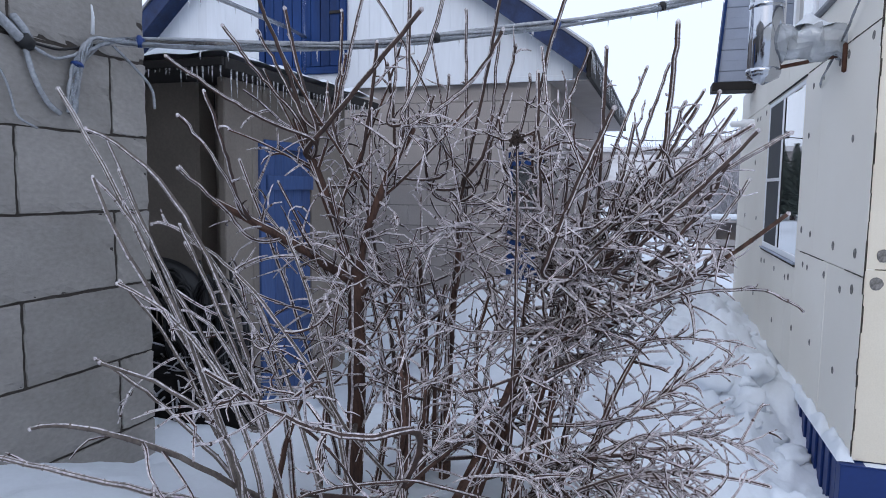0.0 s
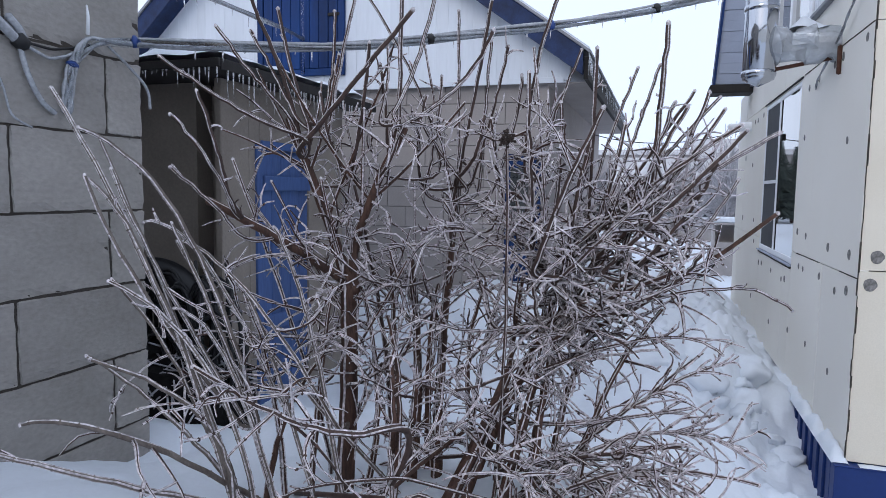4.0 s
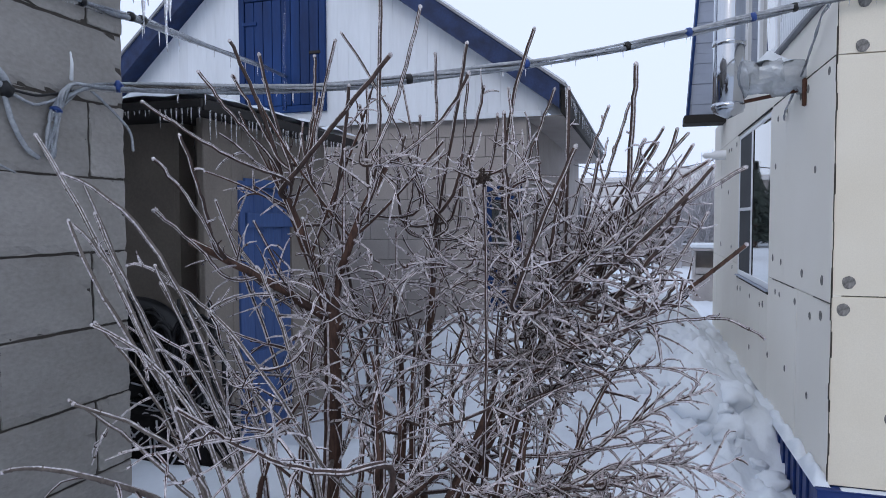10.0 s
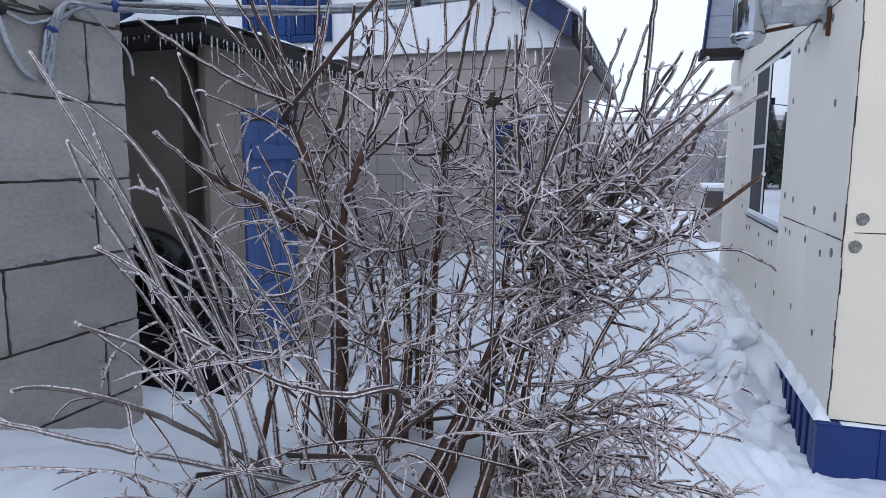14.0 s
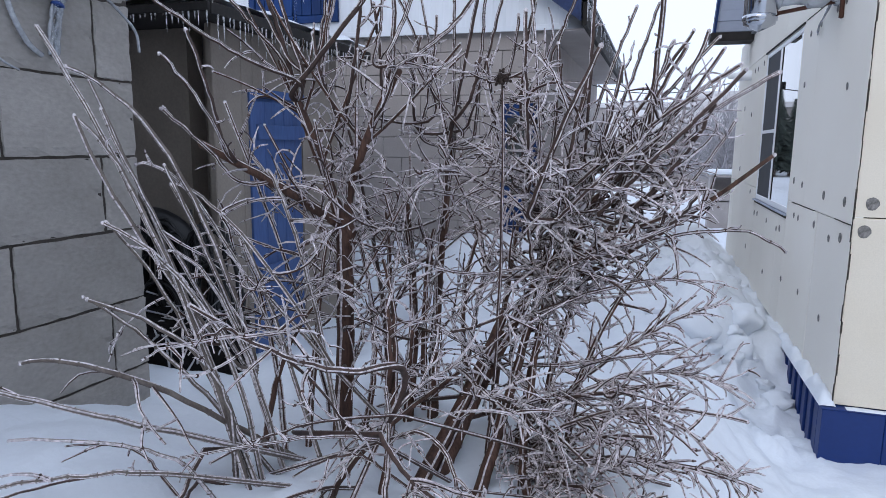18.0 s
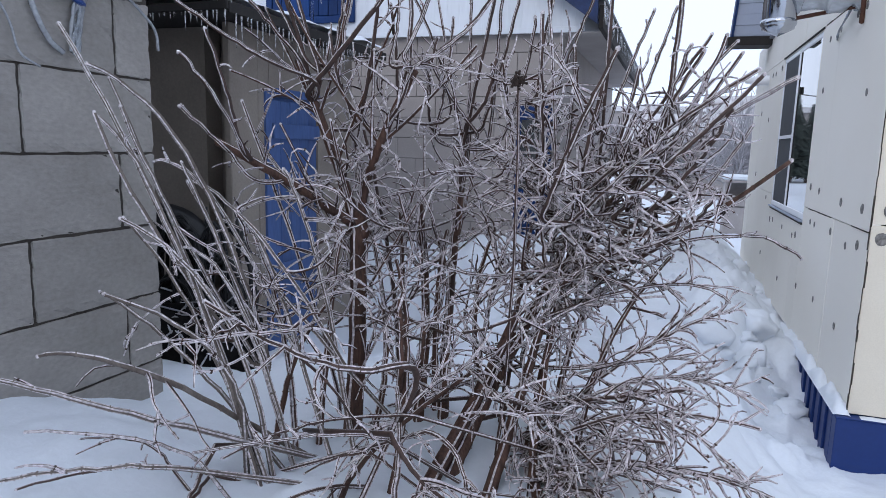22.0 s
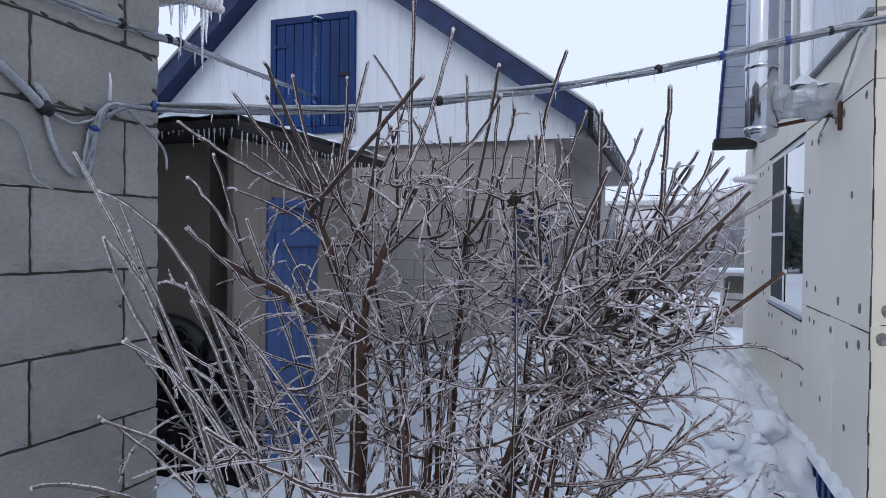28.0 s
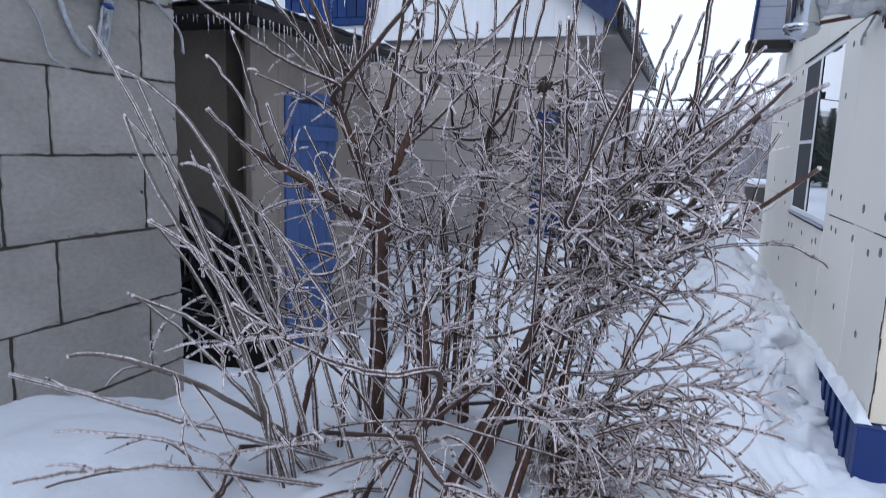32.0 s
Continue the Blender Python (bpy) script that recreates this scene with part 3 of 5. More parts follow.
def flue():
    f = thing("chimney_pipe", "stainless steel chimney pipe held off the house wall", "chimney")
    cx, cy, r = 0.60, 4.5, 0.096
    pipe("shaft", [(cx, cy, 1.93 + 0.3 * i) for i in range(10)], r, STEEL, f, sides=24)
    for z in (1.93, 2.33, 3.2):
        pipe("clamp_band", [(cx, cy, z - 0.014), (cx, cy, z + 0.014)], r + 0.006, STEEL, f, sides=24)
    pipe("drain_cap", [(cx, cy, 1.895), (cx, cy, 1.93)], r * 0.97, STEEL, f, sides=24)
    pts = [(cx + 0.08 + 0.05 * i, cy + 0.01 * math.sin(i * 1.9), 2.10 + 0.012 * math.sin(i * 2.3)) for i in range(9)]
    rad = [0.105 + 0.02 * math.sin(i * 1.7 + 1) for i in range(9)]
    d = thing("wrapped_duct", "smoke duct wrapped in crumpled clear film", "duct")
    v, q = tube(pts, rad, 18)
    for i, p in enumerate(v):
        w = Vector(p)
        v[i] = tuple(w + Vector((0, 1, 1)) * 0.03 * noise.noise(w * 13))
    part("film_wrap", mesh("film_wrap", v, q, FILM), None, d, "crumpled clear plastic film")
    pipe("duct_core", [(cx + 0.1, cy, 2.13), (HX + 0.02, cy, 2.13)], 0.06, STEEL, d, sides=16)
    pipe("bracket", [(cx + 0.1, cy + 0.02, 1.96), (HX, cy + 0.02, 2.02)], 0.012, RUST, d, sides=6)
    pipe("bracket", [(HX - 0.02, cy - 0.1, 1.90), (HX - 0.02, cy - 0.1, 2.06)], 0.014, RUST, d, sides=6)
    return d


duct = flue()
snow_ridge("snow_cap", [(0.76 + 0.03 * i, 4.5, 2.19 + 0.01 * math.sin(i)) for i in range(8)], 0.13, 0.07, "clump of snow", 11, 0.0, duct)
vent = tagged(pipe("vent_pipe", [(HX + 0.02, 8.2, 1.95), (0.86, 8.2, 1.95), (0.84, 8.2, 1.95), (0.75, 8.2, 1.95)], [0.055, 0.055, 0.035, 0.035], PVC, sides=14), "short white plastic vent pipe through the wall", "pipe")


# ---- the house with the white gable ----
GY, CORN = 6.0, 2.175
APEX = (-3.535, 4.30)


def gable_top(x):
    return 4.408 - 0.89 * (APEX[0] - x) if x < APEX[0] else 4.30 - 0.722 * (x - APEX[0])


gh = thing("gable_house", "house with a white boarded gable and blue trim", "house")
CORNER_X = -0.98


def house_walls():
    w = part("wall", box(-6.4, CORNER_X - 0.012, GY + 0.012, 11.0, -0.8, CORN), HOUSEJOINT, gh)
    me = {}
    for c in range(0, 15):
        z = -0.6 + 0.2 * c
        if z > CORN - 0.05:
            break
        h = min(0.2, CORN - z)
        x = CORNER_X
        while x > -3.6:
            ln = 0.2 if c % 2 and x == CORNER_X else 0.4
            key = (round(ln, 2), round(h, 2))
            if key not in me:
                bm = box(-ln + 0.003, -0.003, 0, 0.05, 0.003, h - 0.003, 0.003)
                d = bpy.data.meshes.new("block")
                bm.to_mesh(d)
                bm.free()
                d.materials.append(HOUSEBLOCK)
                me[key] = d
            ob = part("block", me[key], None, w)
            ob.location = (x, GY + random.uniform(-0.002, 0.002), z)
            x -= ln
    part("side_wall", box(CORNER_X - 0.011, CORNER_X, GY + 0.004, 11.0, -0.8, 2.145), HOUSEBLOCK, gh)


def gable():
    x = -5.9
    while x < CORNER_X + 0.2:
        b = min(x + 0.118, CORNER_X + 0.2)
        t0, t1 = gable_top(x), gable_top(b)
        if min(t0, t1) > CORN + 0.02:
            v = [(x + 0.0008, GY - 0.06, CORN), (b + 0.0012, GY - 0.06, CORN), (b + 0.0012, GY - 0.06, t1), (x + 0.0008, GY - 0.06, t0)]
            v += [(a, GY - 0.03, c) for a, _, c in v]
            part("cladding_board", mesh("cladding_board", v, [(0, 1, 2, 3), (7, 6, 5, 4), (0, 4, 5, 1), (1, 5, 6, 2), (2, 6, 7, 3), (3, 7, 4, 0)], WHITEBOARD), None, gh)
        x += 0.12
    part("gable_backing", mesh("gable_backing", [(-6.0, GY - 0.028, CORN), (CORNER_X + 0.2, GY - 0.028, CORN), (APEX[0], GY - 0.028, APEX[1]), (-6.0, GY + 0.01, CORN), (CORNER_X + 0.2, GY + 0.01, CORN), (APEX[0], GY + 0.01, APEX[1])], [(0, 1, 2), (5, 4, 3), (0, 3, 4, 1), (1, 4, 5, 2), (2, 5, 3, 0)], WHITEBOARD), None, gh)
    part("drip_board", box(-5.9, CORNER_X + 0.15, GY - 0.075, GY - 0.061, CORN - 0.02, CORN + 0.03, 0.003), WHITEBOARD, gh)


def slope_board(name, x0, x1, off, thick, y0, y1, mat, label=""):
    """A board that follows the roof's edge between x0 and x1, its lower edge off above the gable line."""
    z0, z1 = gable_top(x0) + off, gable_top(x1) + off
    v = [(x0, y0, z0), (x1, y0, z1), (x1, y0, z1 + thick), (x0, y0, z0 + thick)]
    v += [(a, y1, c) for a, _, c in v]
    return part(name, mesh(name, v, [(0, 1, 2, 3), (7, 6, 5, 4), (0, 4, 5, 1), (1, 5, 6, 2), (2, 6, 7, 3), (3, 7, 4, 0)], mat), None, gh, label)


def roof():
    RX, LX = -0.64, -6.6
    slope_board("fascia_board", APEX[0] + 0.002, RX, -0.03, 0.22, GY - 0.30, GY - 0.26, FASCIABLUE, "weathered blue fascia board")
    slope_board("fascia_board", LX, APEX[0] - 0.002, -0.02, 0.27, GY - 0.30, GY - 0.26, FASCIABLUE, "weathered blue fascia board")
    slope_board("soffit", APEX[0] + 0.002, RX, 0.0, 0.02, GY - 0.26, GY - 0.03, FASCIABLUE)
    slope_board("soffit", LX, APEX[0] - 0.002, 0.0, 0.02, GY - 0.26, GY - 0.03, FASCIABLUE)
    slope_board("roof_sheet", APEX[0], RX + 0.07, 0.192, 0.025, GY - 0.32, 11.4, ROOFGREY)
    slope_board("roof_sheet", LX, APEX[0], 0.252, 0.03, GY - 0.32, 11.4, ROOFGREY)
    slope_board("roof_snow", APEX[0], RX + 0.05, 0.219, 0.02, GY - 0.30, 11.4, SNOW, "thin snow on the roof")
    slope_board("roof_snow", LX, APEX[0], 0.284, 0.025, GY - 0.30, 11.4, SNOW, "thin snow on the roof")
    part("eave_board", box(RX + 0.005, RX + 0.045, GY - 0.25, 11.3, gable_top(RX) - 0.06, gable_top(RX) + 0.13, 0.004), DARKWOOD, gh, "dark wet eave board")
    part("eave_soffit", box(CORNER_X - 0.02, RX + 0.004, GY - 0.02, 11.3, gable_top(RX) - 0.06, gable_top(RX) - 0.045), HOUSEBLOCK, gh, "grey eave lining")
    for i in range(46):
        y = GY - 0.28 + 5.2 * (i / 46) ** 1.2 + random.uniform(-0.02, 0.02)
        icicle((RX + 0.05 + random.uniform(-0.008, 0.008), y, gable_top(RX) + 0.15), random.uniform(0.07, 0.2), gh)


def icicle(at, length, parent=None, r=0.0065):
    n = 5
    pts = [(at[0] + random.uniform(-1, 1) * 0.002, at[1], at[2] - length * i / (n - 1)) for i in range(n)]
    rad = [r * (1 - 0.85 * i / (n - 1)) * random.uniform(0.8, 1.15) for i in range(n)]
    return pipe("icicle", pts, rad, ICICLE, parent, "clear hanging icicle" if parent is None else "", sides=6)


def hatch():
    x0, x1, z0, z1 = -4.03, -3.02, 2.31, 3.55
    h = part("hatch", box(x0 + 0.07, x1 - 0.07, GY - 0.068, GY - 0.061, z0 + 0.07, z1 - 0.07), BLUE, gh, "blue boarded loft hatch")
    for a, b, c, d in ((x0, x0 + 0.07, z0, z1), (x1 - 0.07, x1, z0, z1), (x0 + 0.071, x1 - 0.071, z0, z0 + 0.07), (x0 + 0.071, x1 - 0.071, z1 - 0.07, z1)):
        part("hatch_frame", box(a, b, GY - 0.10, GY - 0.062, c, d, 0.006), BLUE, h)
    n = 8
    w = (x1 - x0 - 0.15) / n
    for i in range(n):
        part("plank", box(x0 + 0.075 + i * w + 0.003, x0 + 0.075 + (i + 1) * w - 0.003, GY - 0.09, GY - 0.069, z0 + 0.075, z1 - 0.075, 0.004), BLUE, h)
    for z in (z0 + 0.28, z1 - 0.30):
        part("hinge", box(x0 + 0.05, x0 + 0.22, GY - 0.105, GY - 0.091, z - 0.02, z + 0.02, 0.004), BLUE, h)
    part("latch", box(x1 - 0.18, x1 - 0.05, GY - 0.108, GY - 0.091, z0 + 0.58, z0 + 0.61, 0.004), DARKWOOD, h)
    rope = thing("icy_rope", "ice-coated rope hanging from a hook over the hatch", "rope")
    hx = -3.46
    pipe("rope_strand", [(hx, GY - 0.13, 3.5), (hx + 0.01, GY - 0.14, 3.2), (hx - 0.01, GY - 0.14, 2.9), (hx + 0.01, GY - 0.15, 2.6), (hx, GY - 0.15, 2.33)], [0.012, 0.013, 0.012, 0.015, 0.02], ICE, rope)
    pipe("hook", [(hx - 0.06, GY - 0.10, 3.5), (hx, GY - 0.14, 3.52), (hx + 0.07, GY - 0.10, 3.5)], 0.012, STEEL, rope)


house_walls()
gable()
roof()
hatch()


def house_openings():
    """A narrow blue door at the corner and a blue-framed window on the front wall."""
    d = part("door", box(-1.36, -1.02, GY - 0.02, GY - 0.004, -0.4, 1.52, 0.004), BLUE, gh, "narrow blue painted door")
    part("door_glass", box(-1.31, -1.07, GY - 0.026, GY - 0.0205, 0.75, 1.40), GLASS, d)
    for z in (0.72, 1.42):
        part("door_rail", box(-1.35, -1.03, GY - 0.035, GY - 0.0205, z - 0.03, z + 0.02, 0.003), BLUE, d)


house_openings()


# ---- the shed with the blue door ----
SX, SY, SROOF = -2.46, 3.5, 1.86


def shed():
    s = thing("shed", "plastered shed with a snowy lean-to roof and icicles", "shed")
    w = part("front_wall", box(-2.74, SX, SY, SY + 0.12, -0.8, SROOF - 0.04, 0.004), PLASTER, s)
    part("back_wall", box(-5.5, -2.781, SY - 0.15, SY - 0.03, -0.8, SROOF - 0.04), PLASTER, s)
    part("side_wall", box(SX - 0.05, SX, 3.22, SY - 0.002, -0.8, SROOF - 0.04, 0.006), PLASTER, s)
    part("return_wall", box(-2.78, -2.742, SY - 0.15, SY - 0.001, -0.8, SROOF - 0.041), PLASTER, s)
    part("side_wall", box(SX - 0.12, SX, 4.24, 4.78, -0.8, SROOF - 0.04), PLASTER, s)
    part("lintel", box(SX - 0.12, SX, SY + 0.121, 4.239, 1.43, SROOF - 0.04), PLASTER, s)
    part("rear_wall", box(-5.5, SX - 0.121, 4.66, 4.78, -0.8, SROOF - 0.04), PLASTER, s)
    d = part("door", box(SX - 0.06, SX - 0.03, SY + 0.125, 4.235, -0.8, 1.425), DOORBLUE, s, "worn blue plank door")
    for i in range(5):
        a = SY + 0.128 + i * 0.118
        part("plank", box(SX - 0.029, SX + 0.002, a + 0.002, min(a + 0.115, 4.234), -0.8, 1.40, 0.004), DOORBLUE, d)
    for z in (0.25, 1.2):
        part("batten", box(SX + 0.003, SX + 0.03, SY + 0.13, 4.22, z - 0.05, z + 0.05, 0.005), DOORBLUE, d)
    part("door_frame", box(SX - 0.02, SX + 0.018, SY + 0.06, SY + 0.122, -0.8, 1.46, 0.004), DOORBLUE, s)
    part("door_frame", box(SX - 0.02, SX + 0.018, SY + 0.123, 4.24, 1.427, 1.48, 0.004), DOORBLUE, s)
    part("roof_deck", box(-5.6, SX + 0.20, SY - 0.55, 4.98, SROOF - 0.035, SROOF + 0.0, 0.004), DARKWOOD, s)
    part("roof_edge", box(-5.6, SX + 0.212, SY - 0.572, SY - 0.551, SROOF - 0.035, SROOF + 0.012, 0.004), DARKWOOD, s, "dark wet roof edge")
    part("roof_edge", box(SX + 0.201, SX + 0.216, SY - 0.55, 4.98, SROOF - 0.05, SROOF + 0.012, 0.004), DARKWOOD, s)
    for i in range(36):
        x = -3.5 + i * 0.036 + random.uniform(-0.012, 0.012)
        if x < SX + 0.2:
            icicle((x, SY - 0.56, SROOF - 0.03), random.uniform(0.02, 0.12), s, 0.006)
    for i in range(40):
        icicle((SX + 0.21, SY - 0.5 + i * 0.048 + random.uniform(-0.02, 0.02), SROOF - 0.045), random.uniform(0.04, 0.2), s, 0.006)


shed()


def roof_snow_sheet():
    v, f = [], []
    xs, ys = np.linspace(-5.5, SX + 0.215, 60), np.linspace(SY - 0.585, 4.99, 50)
    for i, x in enumerate(xs):
        for j, y in enumerate(ys):
            e = min(1, (SX + 0.225 - x) / 0.05, (y - SY + 0.595) / 0.05)
            v.append((x, y, SROOF + 0.014 + 0.08 * max(e, 0) ** 0.5 * (0.8 + 0.7 * noise.noise((x * 4, y * 4, 1)))))
    n = len(ys)
    f = [(i * n + j, (i + 1) * n + j, (i + 1) * n + j + 1, i * n + j + 1) for i in range(59) for j in range(n - 1)]
    tagged(new("roof_snow_cover", mesh("roof_snow_cover", v, f, SNOW, True)), "layer of snow lying on the shed roof", "snow")


roof_snow_sheet()


def hoses():
    """Coils of old black hose hung and heaped under the lean-to."""
    # near-black mound added in place of the deep shade inside the lean-to
    v, f = tube([(-3.5, 3.20, 0.2), (-3.2, 3.14, 0.34), (-2.9, 3.10, 0.38), (-2.7, 3.08, 0.30), (-2.6, 3.07, 0.2)], [0.36, 0.43, 0.42, 0.38, 0.26], 14)
    v = [(x, (y if y > 3.0 else 3.0 + 0.2 * (y - 3.0)) if y < 3.3 else 3.3, z + 0.02 * math.sin(x * 31 + y * 17)) for x, y, z in v]
    tagged(mesh("shade_heap", v, f, DARKFILL), "added near-black mound standing in for the shade below the lean-to", "heap")
    for k in range(9):
        cx, cy, cz = -2.30 - 0.11 * (k % 5) + random.uniform(-0.03, 0.03), 2.93 - 0.03 * (k % 3), 0.28 + 0.06 * (k % 4) - 0.03 * k
        rx, rz = random.uniform(0.09, 0.2), random.uniform(0.24, 0.38)
        pts = []
        for i in range(60):
            a = i / 59 * 2 * math.pi * 3
            pts.append((cx + rx * math.cos(a) * (1 + 0.04 * math.sin(2.3 * a)), cy + 0.012 * math.sin(a * 1.7) + 0.022 * i / 20, cz + rz * math.sin(a) * (1 + 0.05 * math.cos(1.3 * a))))
        tagged(pipe("hose_coil", pts, 0.011, BLACK, None, sides=6), "coil of old black rubber hose under the lean-to", "hose", "hose coils")
    pile = thing("brush_pile", "low heap of dark sticks and prunings beside the shed", "brush pile", (-2.5, 2.95, -0.16))
    v, f = tube([(-0.42, 0, 0), (-0.33, 0, 0.02), (-0.15, 0, 0.05), (0.1, 0.02, 0.04), (0.28, -0.05, 0), (0.36, -0.06, -0.04)], [0.14, 0.26, 0.33, 0.30, 0.2, 0.08], 16)
    v = [(x + 0.025 * math.sin(z * 37 + y * 23), y * 1.35, z + 0.03 * math.sin(x * 29 + y * 41)) for x, y, z in v]
    part("mound", mesh("mound", v, f, DARKFILL), None, pile)
    v, f = [], []
    for _ in range(150):
        a, e = random.uniform(0, 6.28), random.uniform(0, 1)
        c = np.array((0.36 * e * math.cos(a), 0.42 * e * math.sin(a), 0.33 * (1 - e * e) ** 0.5))
        d = np.array((random.gauss(0, 1), random.gauss(0, 0.6), random.gauss(0, 0.45))) * random.uniform(0.06, 0.16)
        tube([c - d, c + d * 0.1 + np.array((0, 0, 0.02)), c + d], [0.006, 0.005, 0.003], 5, True, v, f)
    tagged(part("stick_tangle", mesh("stick_tangle", v, f, FARTREE), None, pile), kind="stuff")
    for k, (x, y, z, tilt) in enumerate(((-2.80, 2.98, 0.42, 8),)):
        t = thing("old_tyre", "worn black car tyre leaning under the lean-to", "tyre", (x, y, z))
        t.rotation_euler = (radians(90 - tilt), 0, radians(20 + 15 * k))
        v, f = tube([(0.25 * math.cos(a), 0.25 * math.sin(a), 0) for a in np.linspace(0, 2 * math.pi, 33)], 0.085, 12, False)
        part("tread", mesh("tread", v, f, BLACK, True), None, t)
        v, f = tube([(0.17 * math.cos(a), 0.17 * math.sin(a), 0) for a in np.linspace(0, 2 * math.pi, 33)], 0.045, 8, False)
        part("bead_ring", mesh("bead_ring", v, f, BLACK, True), None, t)
    for k in range(8):
        x = -2.44 + 0.035 * k
        pts = [(x + 0.02 * math.sin(q * 3 + k), 2.95 - 0.02 * (k % 3), 0.75 - 0.12 * (k % 3) - 0.16 * q) for q in range(7)]
        tagged(pipe("hanging_hose", pts, 0.010, BLACK, None, sides=6), "length of black hose hanging on the shed front", "hose", "hanging hoses")


hoses()


# ---- roof corner over the block wall ----
def roof_corner():
    r = thing("roof_corner", "icy snow-covered roof corner with hanging icicles", "roof edge")
    part("roof_sheet", box(-2.4, -1.88, 2.27, 2.33, 2.28, 2.31, 0.006), ROOFGREY, r)
    v, f = tube([(-2.25, 2.28, 2.31), (-2.08, 2.28, 2.31), (-1.98, 2.28, 2.30), (-1.90, 2.28, 2.26), (-1.82, 2.28, 2.21)], [0.05, 0.045, 0.05, 0.04, 0.018], 10)
    part("ice_lip", mesh("ice_lip", v, f, GLAZE, True), None, r, "lumpy ice lip")
    for x, ln in ((-2.10, 0.10), (-2.045, 0.24), (-2.02, 0.12), (-1.97, 0.07), (-1.925, 0.33), (-1.905, 0.2), (-1.88, 0.1), (-1.83, 0.11)):
        icicle((x, 2.28, 2.27), ln, r, 0.013)


# ---- cables ----
def cable_run(name, pts, strands, label, gap=0.011, r=0.008, coat=0.017):
    c = thing(name, label, "cable")
    p = np.asarray(pts, float)
    s = np.linspace(0, len(p) - 1, 60)
    fine = np.stack([np.interp(s, range(len(p)), p[:, k]) for k in range(3)], 1)
    for _ in range(6):
        fine[1:-1] = (fine[:-2] + fine[1:-1] * 2 + fine[2:]) / 4
    for k in range(strands):
        a = s * (0.9 + 0.2 * k) + k * 2.4
        w = fine + gap * np.stack((0.3 * np.cos(a), np.cos(a), np.sin(a)), 1)
        pipe("strand", w, r * (0.75 + 0.3 * ((k * 7) % 3) / 2) + 0.0015 * np.sin(s * 9 + k), CABLE, c, sides=7)
    ice, f = tube(fine - np.array((0, 0, 0.006)), coat + 0.003 * np.sin(s * 5), 9)
    part("ice_coating", mesh("ice_coating", ice, f, ICE, True), None, c, "clear ice round the cables")
    return c, fine


main, line = cable_run("overhead_cable", [(-2.02, 1.756, 1.44), (-2.02, 1.768, 1.56), (-2.02, 1.80, 1.66), (-2.015, 1.87, 1.72), (-2.0, 1.96, 1.738), (-1.75, 2.15, 1.745), (-1.3, 2.5, 1.78), (-0.907, 2.8, 1.87), (-0.45, 3.15, 1.98), (-0.034, 3.5, 2.11), (0.45, 3.62, 2.22), (0.93, 3.70, 2.32), (1.25, 3.72, 2.37), (3.5, 3.72, 2.5)], 5, "bundle of ice-coated cables slung between the buildings", 0.015, 0.0085)
for i, tie in ((7, TAPE), (19, TAPE), (31, BLACK), (36, TAPE), (41, BLACK), (44, TAPE), (47, TAPE), (49, BLACK)):
    pipe("cable_tie", [line[i] - (line[i + 1] - line[i]) * 0.1, line[i] + (line[i + 1] - line[i]) * 0.1], 0.024, tie, main, sides=9)
for i in range(22, 54):
    icicle(tuple(line[i] + (line[i + 1] - line[i]) * random.random() - np.array((0, 0, 0.02))), random.uniform(0.012, 0.05), main, 0.0035)
cable_run("drop_cable", [(1.015, 3.80, 2.345), (1.0, 3.919, 2.313), (1.0, 4.12, 2.2), (1.0, 4.313, 2.108), (1.0, 4.6, 2.02), (1.005, 4.915, 1.927), (1.02, 5.0, 1.90)], 2, "grey cables dropping along the foam wall to the duct", 0.008, 0.005, 0.006)
upper, uline = cable_run("house_cable", [(-2.02, 1.30, 2.03), (-2.02, 1.48, 2.045), (-2.02, 1.633, 2.06), (-2.02, 1.832, 2.055), (-2.03, 2.066, 2.065), (-2.07, 2.3, 2.10), (-2.5, 3.4, 2.28), (-3.0, 4.8, 2.5), (-3.49, 5.92, 2.69)], 3, "ice-coated cable running from the block wall to the gable", 0.008, 0.007)
for i in (25, 34, 36):
    pipe("cable_tie", [uline[i] - (uline[i + 1] - uline[i]) * 0.2, uline[i] + (uline[i + 1] - uline[i]) * 0.2], 0.021, BLACK, upper, sides=9)
for i in range(36, 56, 2):
    icicle(tuple(uline[i] - np.array((0, 0, 0.015))), random.uniform(0.02, 0.09), upper, 0.004)


def smooth_path(pts, n=24):
    p = np.asarray(pts, float)
    s = np.linspace(0, len(p) - 1, n)
    q = np.stack([np.interp(s, range(len(p)), p[:, k]) for k in range(3)], 1)
    for _ in range(3):
        q[1:-1] = (q[:-2] + q[1:-1] * 2 + q[2:]) / 4
    return q


feed = thing("feed_cable", "thick grey feed cable tied to the block wall", "cable")
pipe("strand", smooth_path([(-2.03, 1.22, 1.90), (-2.03, 1.422, 1.768), (-2.03, 1.502, 1.716), (-2.03, 1.59, 1.648)]), 0.017, CABLE, feed)
pipe("strand", smooth_path([(-2.035, 1.55, 1.735), (-2.03, 1.585, 1.70), (-2.03, 1.61, 1.655)]), 0.014, CABLE, feed)
pipe("cable_tie", [(-2.03, 1.575, 1.665), (-2.03, 1.605, 1.645)], 0.027, BLACK, feed)
pipe("strand", smooth_path([(-2.03, 1.588, 1.64), (-2.03, 1.605, 1.57), (-2.03, 1.634, 1.505), (-2.03, 1.67, 1.455), (-2.03, 1.715, 1.43)]), 0.010, CABLE, feed)
